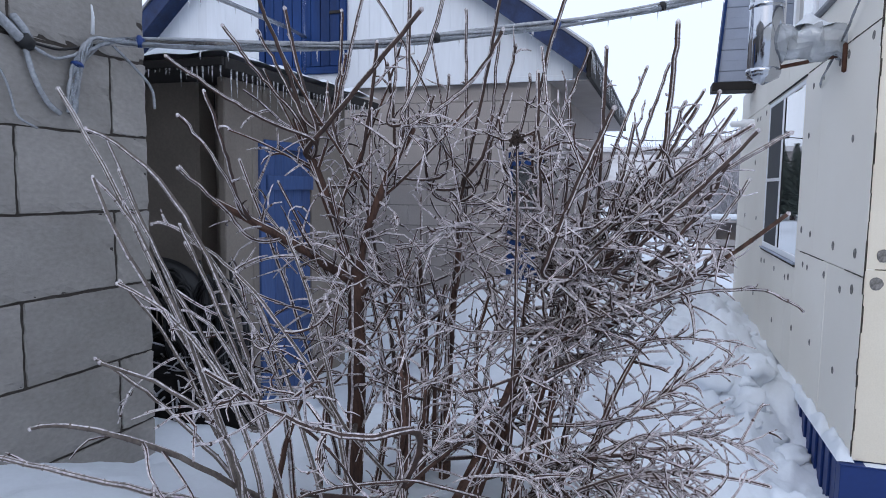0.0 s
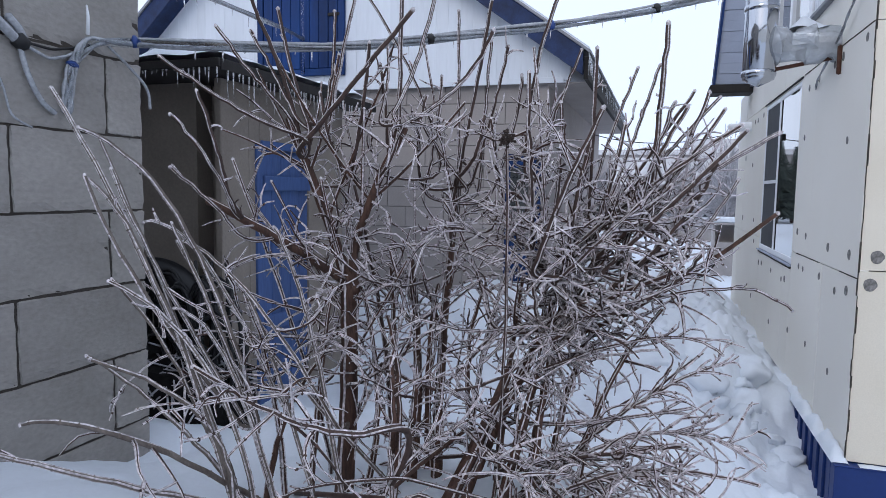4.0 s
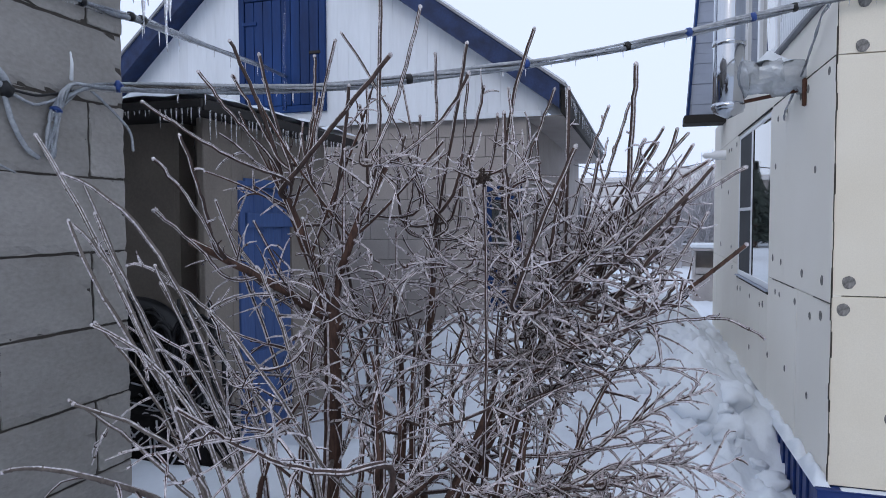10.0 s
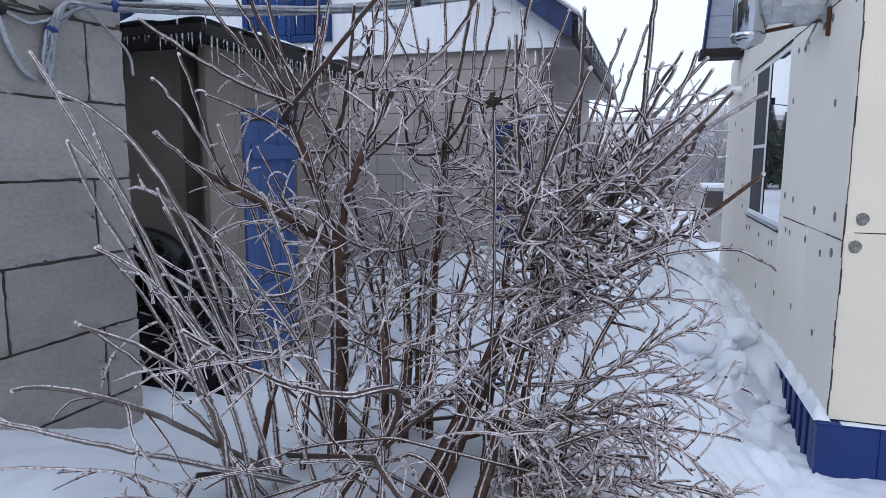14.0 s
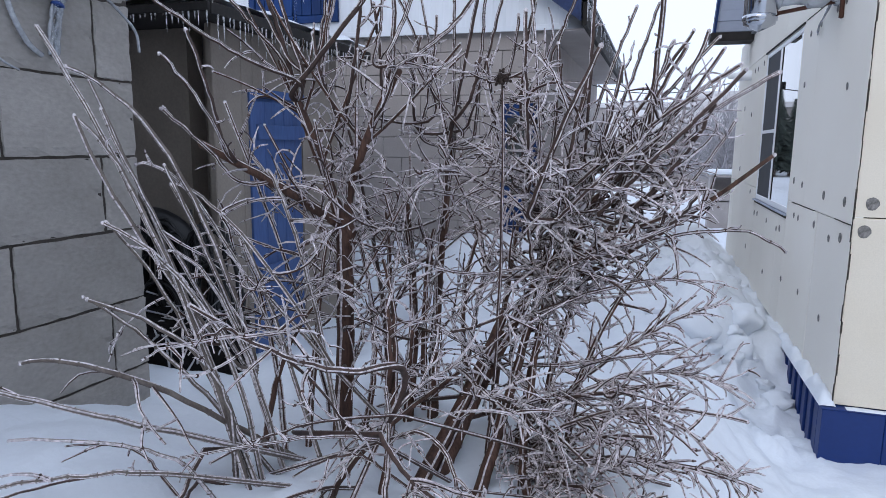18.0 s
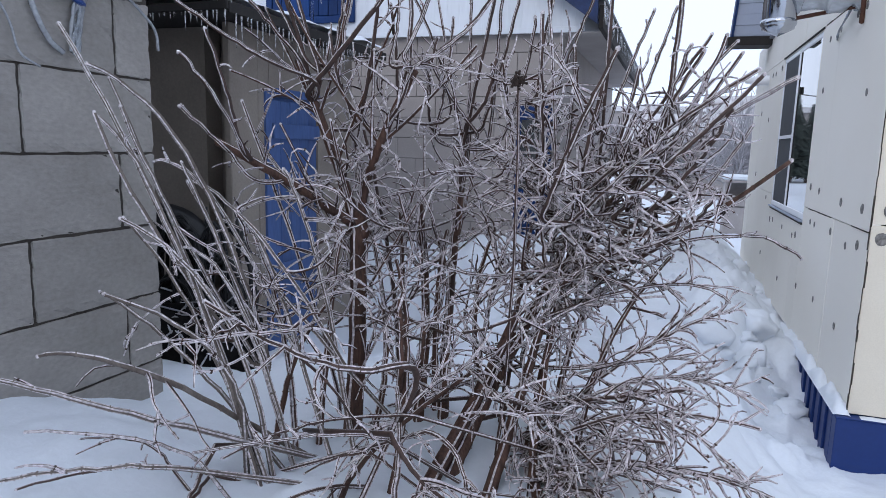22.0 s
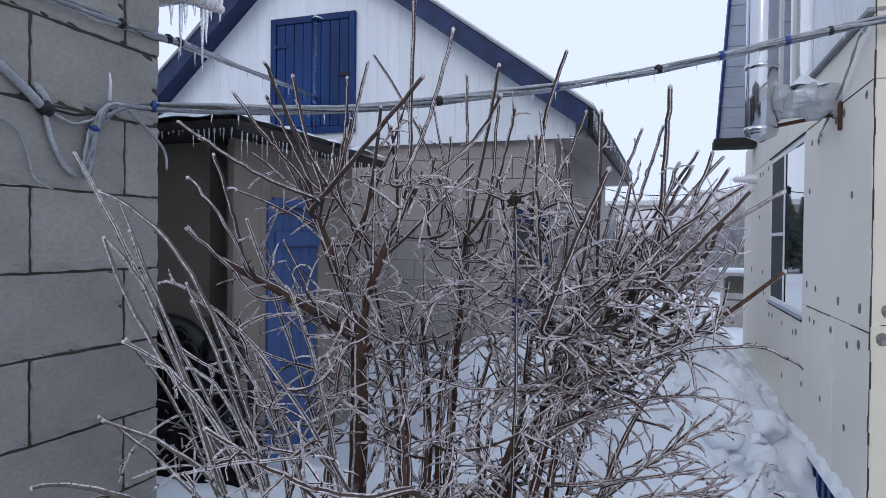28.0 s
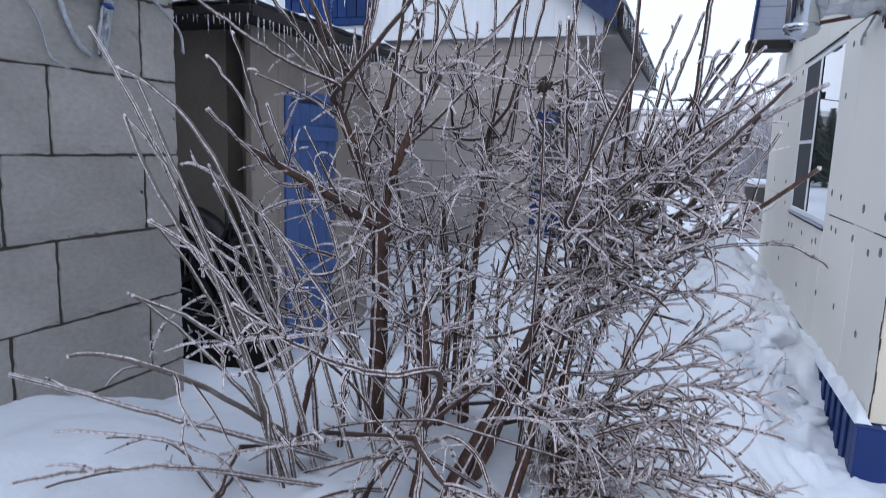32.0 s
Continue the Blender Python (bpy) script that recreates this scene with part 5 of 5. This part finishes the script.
SHOOTS_INNER += [
    ((-0.66, 2.22, 1.22), (-0.54, 2.15, 1.44), (0.03, -0.05, -0.03), 6, 4, 0.22),
    ((-0.31, 2.31, 1.09), (-0.30, 2.32, 1.50), (0.01, -0.00, 0.01), 7, 4, 0.22),
    ((-1.00, 1.99, 1.21), (-1.06, 1.91, 1.50), (-0.00, -0.03, -0.01), 6, 4, 0.22),
]
SHOOTS_FAN = [
    ((-0.15, 2.10, 1.03), (-0.06, 2.13, 1.40), (0.01, 0.00, 0.01), 7, 3, 0.16),
    ((-0.09, 2.11, 1.03), (0.13, 2.14, 1.45), (-0.00, 0.02, 0.00), 7, 3, 0.16),
    ((-0.05, 2.02, 0.97), (0.19, 2.11, 1.49), (0.02, 0.01, -0.00), 7, 3, 0.16),
    ((0.02, 2.05, 0.95), (0.22, 2.01, 1.27), (0.01, 0.00, -0.01), 7, 3, 0.16),
    ((0.07, 2.06, 0.91), (0.28, 2.04, 1.22), (0.01, 0.00, -0.01), 6, 3, 0.16),
    ((-0.22, 2.07, 0.99), (-0.15, 2.10, 1.41), (-0.01, -0.00, 0.00), 7, 3, 0.16),
    ((-0.24, 1.96, 0.89), (0.01, 1.89, 1.15), (-0.01, -0.03, -0.01), 7, 3, 0.16),
    ((-0.07, 2.02, 0.88), (0.16, 1.99, 1.15), (0.01, 0.00, -0.01), 7, 3, 0.16),
]
SHOOTS_FAN += [
    ((-0.14, 2.10, 0.95), (0.09, 2.02, 1.20), (0.01, -0.02, -0.00), 7, 3, 0.16),
    ((-0.01, 2.03, 0.82), (0.19, 2.00, 1.00), (0.02, 0.01, -0.01), 7, 3, 0.16),
    ((-0.10, 2.00, 0.93), (0.29, 1.99, 1.36), (0.01, -0.02, 0.01), 7, 3, 0.16),
]
SHOOTS_RIGHT = [
    ((-0.17, 2.14, 1.08), (-0.15, 2.05, 1.63), (-0.00, -0.00, 0.02), 7, 1, 0.07),
    ((-0.30, 1.88, 0.94), (-0.10, 1.78, 1.41), (-0.00, -0.02, 0.01), 8, 1, 0.07),
    ((-0.18, 2.24, 1.14), (-0.03, 2.20, 1.59), (0.00, 0.00, 0.02), 6, 1, 0.07),
    ((-0.12, 2.26, 1.12), (0.04, 2.22, 1.60), (0.01, 0.00, 0.02), 6, 1, 0.07),
    ((0.03, 2.21, 1.10), (0.06, 2.12, 1.71), (0.00, 0.00, 0.02), 9, 1, 0.07),
    ((-0.05, 2.07, 0.96), (0.09, 2.02, 1.45), (-0.00, -0.00, 0.02), 7, 1, 0.07),
    ((-0.12, 2.21, 1.08), (0.15, 2.21, 1.51), (0.01, 0.00, 0.02), 6, 1, 0.07),
    ((-0.10, 2.22, 1.08), (0.23, 2.23, 1.49), (0.00, 0.00, 0.01), 6, 1, 0.07),
]
SHOOTS_RIGHT += [
    ((-0.07, 2.12, 1.03), (0.24, 2.13, 1.44), (0.02, 0.01, 0.00), 6, 1, 0.07),
    ((-0.23, 2.06, 0.97), (0.28, 2.04, 1.38), (-0.01, -0.00, 0.01), 8, 1, 0.07),
    ((-0.07, 2.07, 1.01), (0.39, 2.07, 1.36), (-0.00, 0.02, 0.02), 7, 1, 0.07),
]


shrub = thing("shrub", "bare pruned shrub with brown stems glazed in clear ice", "shrub", (-0.6, 1.9, 0.1))


def grow(p0, d0, length, bend, lift, wig, n=9, kink=0.0):
    """A shoot from p0 along d0, curling as it goes."""
    p, d = np.array(p0, float), np.array(d0, float)
    d /= np.linalg.norm(d)
    out, step = [p.copy()], length / (n - 1)
    axis = rng.normal(size=3)
    for i in range(n - 1):
        d = d + np.cross(axis, d) * bend / n + np.array((0, 0, lift / n)) + rng.normal(size=3) * wig / n ** 0.5
        if kink and rng.random() < 0.28:
            d = d + rng.normal(size=3) * kink
        d /= np.linalg.norm(d)
        p = p + d * step
        out.append(p.copy())
    return np.array(out)


class Wood:
    """Gathers the bark and the ice of one stem and its twigs."""

    def __init__(self):
        self.bark, self.ice, self.twig, self.fine_ice = ([], []), ([], []), ([], []), ([], [])

    def add(self, pts, r0, r1, coat, sides, main=False, bead=False, rooted=False):
        n = len(pts)
        if not rooted:
            pts = pts.copy()
            pts[1:, 2] = np.maximum(pts[1:, 2], snow_height(pts[1:, 0], pts[1:, 1]) + 0.03)
        s = np.linspace(0, 1, n)
        r = r0 + (r1 - r0) * s
        wood = self.bark if main else self.twig
        store = self.ice if main else self.fine_ice
        tube(pts, r, sides, True, *wood)
        # rain ice: lumpy ribs frozen lengthwise round the wood, the thickest turned up and to the camera as a shaped
        # highlight
        t = np.gradient(pts, axis=0)
        t /= np.linalg.norm(t, axis=1)[:, None] + 1e-12
        up = np.array((0.15, -0.75, 0.7)) + rng.normal(size=3) * 0.4
        off = up - t * (t @ up)[:, None]
        off /= np.linalg.norm(off, axis=1)[:, None] + 1e-12
        side = np.cross(t, off)
        thick = coat * (1 - (0.3 if main else 0.5) * s)
        for turn, share, odds in ((0.0, 1.0, 1.0), (1.3, 0.6, 0.5 if main else 0.75), (-1.3, 0.6, 0.5 if main else 0.75)) if coat > 0.001 else ((0.0, 1.0, 1.0),):
            if rng.random() > odds:
                continue
            turn += rng.normal() * 0.25
            wave = (0.85 + 0.3 * np.sin(s * n * 1.2 + rng.uniform(0, 6)) + rng.normal(size=n) * 0.2).clip(0.25, 1.5)
            rib = r * 0.18 + thick * share * 0.56 * wave
            out = off * math.cos(turn) + side * math.sin(turn)
            tube(pts + out * (r * 0.86 + thick * 0.12)[:, None], rib, 6 if main else 5, True, *store)
        if bead:
            e = pts[-1]
            tube([e - t[-1] * r1 * 0.6, e + t[-1] * r1 * 0.3, e + t[-1] * r1], [r1 * 1.05, r1 + thick[-1] * 0.7, r1 * 0.6], 8, True, *store)
        # buds in pairs along the shoot, standing out of the ice
        if r0 < 0.012:
            length = np.linalg.norm(np.diff(pts, axis=0), axis=1).sum()
            gap = rng.uniform(0.045, 0.075)
            for d in np.arange(rng.uniform(0.2, 0.9) * gap, length - 0.008, gap):
                if rng.random() < (0.85 if main else 0.5):
                    f = d / length * (n - 1)
                    i = min(int(f), n - 2)
                    c = pts[i] + (pts[i + 1] - pts[i]) * (f - i)
                    w = r[i] + thick[i] * rng.uniform(0.6, 0.95)
                    tube([c - t[i] * 0.005, c + off[i] * thick[i] * 0.2, c + t[i] * 0.005], [r[i] * 0.8, w, r[i] * 0.8], 6, False, *wood)

    def link(self, name, bark):
        st = part(name, mesh(name, *self.bark, bark, True), None, shrub)
        st.location = -shrub.location
        part("ice_coating", mesh("ice_coating", *self.ice, STEMGLAZE, True), None, st, "clear glaze of ice")
        if self.twig[0]:
            tw = part("twig_mass", mesh("twig_mass", *self.twig, TWIGBARK, True), None, st)
            tagged(tw, kind="stuff")
            fi = part("twig_ice", mesh("twig_ice", *self.fine_ice, GLAZE, True), None, st, "clear glaze of ice")
            tagged(fi, kind="stuff")


def arch(p0, d0, length, r, w, level=0, droop=-1.2, wig=0.065):
    """An arching twig, bowed by its load of ice, kinked at its buds and forked once or twice."""
    n = max(6, int(length / 0.022))
    q = grow(p0, d0, length, rng.normal() * 0.8, droop * rng.uniform(0.2, 1.2), wig, n, 0.22)
    w.add(q, r, r * 0.42, rng.uniform(0.0022, 0.0044) * (1.0 if level == 0 else 0.85), 5)
    if level < 2:
        for _ in range(rng.integers(1, 3) if level == 0 else rng.integers(0, 2)):
            j = rng.integers(n // 4, n - 1)
            dd = q[j] - q[j - 1]
            dd = dd / np.linalg.norm(dd) + rng.normal(size=3) * (0.6, 0.5, 0.6)
            arch(q[j], dd, length * rng.uniform(0.3, 0.65), r * 0.8, w, level + 1, droop, wig)


WOOD = []  # points along the older wood, where shoots spring from


def stem(base, tip, bow, mm, count, tw_len, bias, lift, rooted, spread=1.0, bark=None, taper=0.55, coat=0.0036):
    w = Wood()
    b, t = np.array(base), np.array(tip)
    pts = curve3(b, t, bow, 16)
    pts[1:-1] += rng.normal(size=(14, 3)) * 0.0016
    r = mm / 1000
    if not rooted and WOOD:
        old = np.array(WOOD)
        way = old - b
        cost = np.linalg.norm(way, axis=1) + np.where(way[:, 2] > -0.02, 1.0, 0.0)
        k = int(cost.argmin())
        if 0.02 < cost[k] < 0.6:
            ahead = pts[1] - pts[0]
            knee = b - ahead / np.linalg.norm(ahead) * cost[k] * 0.45
            u = np.linspace(0, 0.88, 6)[:, None]
            pts = np.vstack(((1 - u) ** 2 * old[k] + 2 * u * (1 - u) * knee + u * u * b, pts))
    if rooted:
        d = pts[0] - pts[2]
        d[2] = min(d[2], -0.5 * abs(d[:2]).max(), -0.01)
        drop = (b[2] - float(snow_height(b[0], b[1])) + 0.10) / -d[2]
        if drop > 0:
            pts = np.vstack((b + d * drop * np.linspace(1, 0.15, 4)[:, None], pts))
    w.add(pts, r, r * (0.8 if mm > 28 else taper), coat if mm < 12 else 0.0016 if mm < 15 else 0.0006, 10, True, mm < 12, rooted)
    if mm > 7.5:
        WOOD.extend(pts[3:-3])
    axis = (t - b) / np.linalg.norm(t - b)
    for k in range(round(count * (0.35 if bias[0] < -0.1 else 0.7))):
        s = rng.uniform(0.5 if rooted and mm > 7 else 0.22, 0.97)
        i = min(int(s * 15) + len(pts) - 16, len(pts) - 1)
        out = rng.normal(size=3)
        out -= axis * out.dot(axis)
        d = out / np.linalg.norm(out) * spread + axis * rng.uniform(0.3, 1.3) + np.array(bias)
        ln = tw_len * rng.uniform(0.4, 1.2) * (1.1 - 0.45 * s)
        arch(pts[i], d, ln, rng.uniform(0.0032, 0.0052), w, 1, lift)
    if count >= 15 and mm >= 10:
        for _ in range(6 if mm >= 14 else 3):
            i = rng.integers(len(pts) // 3, len(pts) - 1)
            out = rng.normal(size=3) * (1, 0.9, 0.5)
            d = out / np.linalg.norm(out) + axis * 0.8 + np.array((bias[0], bias[1], 0.35))
            r2 = rng.uniform(0.0045, 0.0075)
            ln = rng.uniform(0.32, 0.62)
            q = grow(pts[i], d, ln, rng.normal() * 0.25, 0.3, 0.035, 14)
            w.add(q, r2, r2 * 0.7, 0.0024, 7, True, True)
            for _ in range(3):
                j = rng.integers(2, 8)
                dd = q[j] - q[j - 1]
                dd = dd / np.linalg.norm(dd) + rng.normal(size=3) * 0.75
                arch(q[j], dd, ln * rng.uniform(0.25, 0.5), rng.uniform(0.0032, 0.0052), w, 1, lift)
    w.link("branch", bark or (BARK if mm >= 11 else SHOOTBARK))


for rows, bias, lift in (
        (STEMS_OLD, (0.05, -0.1, 0.25), -0.5),
        (STEMS_LEFT, (-0.2, -0.1, 0.0), -0.1),
        (STEMS_MID, (0.0, -0.1, 0.1), -0.5),
        (STEMS_LOW, (0.0, -0.2, -0.1), -0.1),
        (STEMS_CROWN, (0.05, -0.15, 0.1), -0.6),
        (STEMS_RIGHT, (0.25, -0.1, 0.0), -0.5),
        (STEMS_UPRIGHT, (0.0, -0.1, 0.2), -0.6),
        (STEMS_TANGLE, (0.0, -0.1, 0.1), -0.7),
        (SHOOTS_LEFT, (0, 0, 0.4), 0.3),
        (SHOOTS_MID, (0, 0, 0.4), 0.3),
        (SHOOTS_INNER, (0, 0, 0.2), -0.6),
        (SHOOTS_FAN, (0.1, 0, 0.1), -0.3),
        (SHOOTS_RIGHT, (0.2, 0, 0.3), 0.3)):
    shoot = rows in (SHOOTS_LEFT, SHOOTS_MID, SHOOTS_RIGHT, SHOOTS_INNER, SHOOTS_FAN)
    thin = 1.18 if shoot else 1.15 if rows is STEMS_LEFT else 1.6 if rows is STEMS_OLD else 0.95 if rows is STEMS_LOW else 1.3 if rows is STEMS_UPRIGHT else 0.95 if rows is STEMS_CROWN else 1.22 if rows is STEMS_MID else 1.12
    for base, tip, bow, mm, count, tw_len in rows:
        stem(base, tip, bow, mm * thin, count, tw_len * (0.75 if rows is STEMS_RIGHT else 1), bias, lift, base[2] < 0.42, 0.65 if rows in (STEMS_RIGHT, STEMS_CROWN) else 1.0, GREYBARK if rows is STEMS_LEFT else None, taper=0.75 if shoot else 0.45 if rows is STEMS_UPRIGHT else 0.55, coat=0.0022 if shoot else 0.0030 if rows is STEMS_LEFT else 0.001 if count == 3 and rows is STEMS_MID else 0.0009 if rows is STEMS_LOW and mm < 6 else 0.0018 if rows is STEMS_LOW else 0.0036)


def tangle(x0, x1, z0, z1, count, lengths, bias, droop):
    """A mass of arching twigs springing from the older wood of one part of the shrub."""
    old = np.array(WOOD)
    near = old[(old[:, 0] > x0) & (old[:, 0] < x1) & (old[:, 2] > z0) & (old[:, 2] < z1)]
    w = Wood()
    for _ in range(count):
        d = rng.normal(size=3) * (1, 0.8, 0.55) + np.array(bias)
        arch(near[rng.integers(len(near))], d, rng.uniform(*lengths), rng.uniform(0.0034, 0.0058), w, 0, droop)
    tw = part("twig_mass", mesh("twig_mass", *w.twig, TWIGBARK, True), None, shrub, "tangle of arching brown twigs")
    tw.location = -shrub.location
    tagged(tw, kind="stuff")
    tagged(part("twig_ice", mesh("twig_ice", *w.fine_ice, GLAZE, True), None, tw, "milky glaze of ice"), kind="stuff")


tangle(-1.05, -0.2, 0.60, 1.15, 120, (0.12, 0.32), (0.0, -0.2, 0.2), -0.9)
tangle(-1.3, -0.9, 0.5, 1.0, 30, (0.12, 0.26), (-0.3, -0.3, 0.2), -0.6)
tangle(-0.9, -0.2, 0.2, 0.6, 34, (0.12, 0.26), (0.0, -0.3, 0.2), -0.8)
tangle(-0.35, 0.12, 0.10, 0.75, 150, (0.12, 0.24), (0.8, -0.4, 0.2), -0.6)
tangle(-0.35, 0.3, 0.05, 0.40, 130, (0.10, 0.22), (0.7, -0.6, 0.1), -0.5)
tangle(-1.0, -0.25, 0.95, 1.4, 60, (0.12, 0.30), (0.0, 0.0, 0.3), -0.6)
tangle(-0.4, 0.2, 0.75, 1.15, 75, (0.12, 0.26), (0.4, -0.1, 0.2), -0.7)
tangle(-0.3, 0.3, 0.8, 1.3, 80, (0.14, 0.3), (0.5, 0.1, 0.7), -0.1)


def seed_head():
    tip = STEMS_MID[5][1]
    v, f = [], []
    for _ in range(40):
        d = rng.normal(size=3)
        d /= np.linalg.norm(d)
        c = np.array(tip) + d * rng.uniform(0.004, 0.022) + np.array((0, 0, 0.012))
        tube([c, c + d * 0.006, c + d * 0.010], [0.003, 0.005, 0.001], 6, True, v, f)
    part("seed_head", mesh("seed_head", v, f, SEEDHEAD), None, shrub, "dry dark brown seed cluster").location = -shrub.location


seed_head()


# ---- the yard beyond ----
def far_house(x, y, w, d, h, ridge, mat, label):
    g = float(snow_height(np.array(x), np.array(y)))
    o = thing("distant_house", label, "house", (x, y, g))
    part("wall", box(-w / 2, w / 2, -d / 2, d / 2, -0.3, h), mat, o)
    v = [(-w / 2 - 0.3, -d / 2 - 0.3, h), (w / 2 + 0.3, -d / 2 - 0.3, h), (w / 2 + 0.3, d / 2 + 0.3, h), (-w / 2 - 0.3, d / 2 + 0.3, h), (-w / 2 - 0.3, 0, h + ridge), (w / 2 + 0.3, 0, h + ridge)]
    part("roof", mesh("roof", v, [(0, 1, 5, 4), (2, 3, 4, 5), (0, 4, 3), (1, 2, 5), (0, 3, 2, 1)], FARROOF), None, o, "roof under thin patchy snow")
    for k in range(3):
        a = -w / 2 + (k + 0.5) * w / 3
        win = part("window", box(a - 0.35, a + 0.35, -d / 2 - 0.04, -d / 2 + 0.01, h * 0.35, h * 0.8), GLASS, o)
        part("frame", box(a - 0.42, a + 0.42, -d / 2 - 0.03, -d / 2 - 0.002, h * 0.35 - 0.07, h * 0.35 - 0.001), PVC, win)


far_house(0.2, 27, 3.6, 4.5, 1.7, 1.1, FARWALL, "distant tan house with a snowy roof")
far_house(6.5, 46, 9, 7, 3.0, 2.2, FARWALL, "distant low house with a snowy roof")
far_house(-3.0, 62, 17, 9, 4.6, 0.7, FARWALL, "distant long grey building with snow on its roof")
far_house(-14, 50, 10, 8, 3.0, 2.4, FARWALL, "distant low house with a snowy roof")


def hutch():
    h = thing("wooden_hutch", "small dark wooden hutch with a snowy lid", "hutch", (1.35, 14.5, -0.4))
    for x in (-0.28, 0.28):
        part("side_panel", box(x - 0.02, x + 0.02, -0.25, 0.25, -0.3, 0.95, 0.004), FARWALL, h)
    part("back_panel", box(-0.259, 0.259, 0.21, 0.25, -0.3, 0.95, 0.004), FARWALL, h)
    part("front_panel", box(-0.259, 0.259, -0.25, -0.21, -0.3, 0.60, 0.004), FARWALL, h)
    part("shelf", box(-0.259, 0.259, -0.25, 0.209, 0.45, 0.48, 0.004), FARWALL, h)
    part("lid", box(-0.36, 0.36, -0.33, 0.33, 0.951, 0.99, 0.004), FARWALL, h)
    part("snow_load", box(-0.34, 0.34, -0.31, 0.31, 0.99, 1.10, 0.03), SNOW, h, "snow load")


hutch()


def bare_tree(x, y, h, seed):
    r = np.random.default_rng(seed)
    g = float(snow_height(np.array(x), np.array(y)))
    o = thing("bare_tree", "distant leafless tree grey with frost", "tree", (x, y, g), "distant trees")
    v, f = [], []
    tube([(0, 0, -0.3), (0.05, 0, h * 0.25), (0, 0.05, h * 0.5)], [0.12, 0.09, 0.06], 6, True, v, f)
    part("trunk", mesh("trunk", v, f, FARTREE), None, o)
    v, f = [], []
    for _ in range(60):
        z = h * r.uniform(0.18, 0.5)
        d = r.normal(size=3)
        d[2] = abs(d[2]) + 0.6
        d /= np.linalg.norm(d)
        p = np.array((0, 0, z))
        q = p + d * h * r.uniform(0.25, 0.5)
        tube([p, (p + q) / 2 + r.normal(size=3) * 0.08, q], [0.03, 0.02, 0.008], 4, False, v, f)
        for _ in range(7):
            s = p + (q - p) * r.uniform(0.4, 1)
            e = s + (d + r.normal(size=3) * 0.6) * h * 0.13
            tube([s, e], [0.012, 0.006], 3, False, v, f)
    part("crown", mesh("crown", v, f, FARTREE), None, o)


for i, (x, y, h) in enumerate(((1.55, 17.5, 3.0), (1.2, 24, 3.2), (2.2, 27, 3.8), (0.2, 30, 3.4), (3.2, 31, 4.2), (-3.5, 38, 4.2), (4.6, 36, 4.5), (-0.6, 42, 4.5), (6.5, 40, 5.0))):
    bare_tree(x, y, h, i + 1)


def pine(x, y, h, seed):
    """A dark evergreen: a tapered trunk and tiers of drooping sprays."""
    r = np.random.default_rng(seed)
    g = float(snow_height(np.array(x), np.array(y)))
    o = thing("pine_tree", "distant dark green pine tree behind the houses", "tree", (x, y, g), "distant pines")
    v, f = tube([(0, 0, -0.3), (0, 0, h * 0.5), (0, 0, h)], [0.16, 0.1, 0.02], 6)
    part("trunk", mesh("trunk", v, f, BARK), None, o)
    v, f = [], []
    for _ in range(420):
        z = h * r.uniform(0.08, 1.0)
        a, reach = r.uniform(0, 2 * math.pi), (1.05 - z / h) * h * 0.36 * r.uniform(0.4, 1.0)
        d = np.array((math.cos(a), math.sin(a), 0))
        tube([np.array((0, 0, z)), d * reach * 0.6 + (0, 0, z + 0.05), d * reach + (0, 0, z - 0.2)], [0.05, 0.10, 0.02], 4, True, v, f)
    part("crown", mesh("crown", v, f, NEEDLES), None, o)


for i, (x, y, h) in enumerate(((-4.3, 37, 4.4), (-5.3, 38, 3.9), (-5.0, 44, 5.2), (-6.3, 40, 4.6), (-7.6, 43, 5.0))):
    pine(x, y, h, i + 30)


tagged(part("hedge_row", box(-60, 60, 85, 88, -1.5, 2.6), HEDGE), "grey frosty far line of trees on the horizon", "trees", kind="stuff")

# ---- plain closing walls behind the camera ----
tagged(part("wall_behind", box(-6, 8, -6.4, -6.2, -0.8, 3.0), FOAM), "plain pale wall closing the yard", "wall", kind="structure")
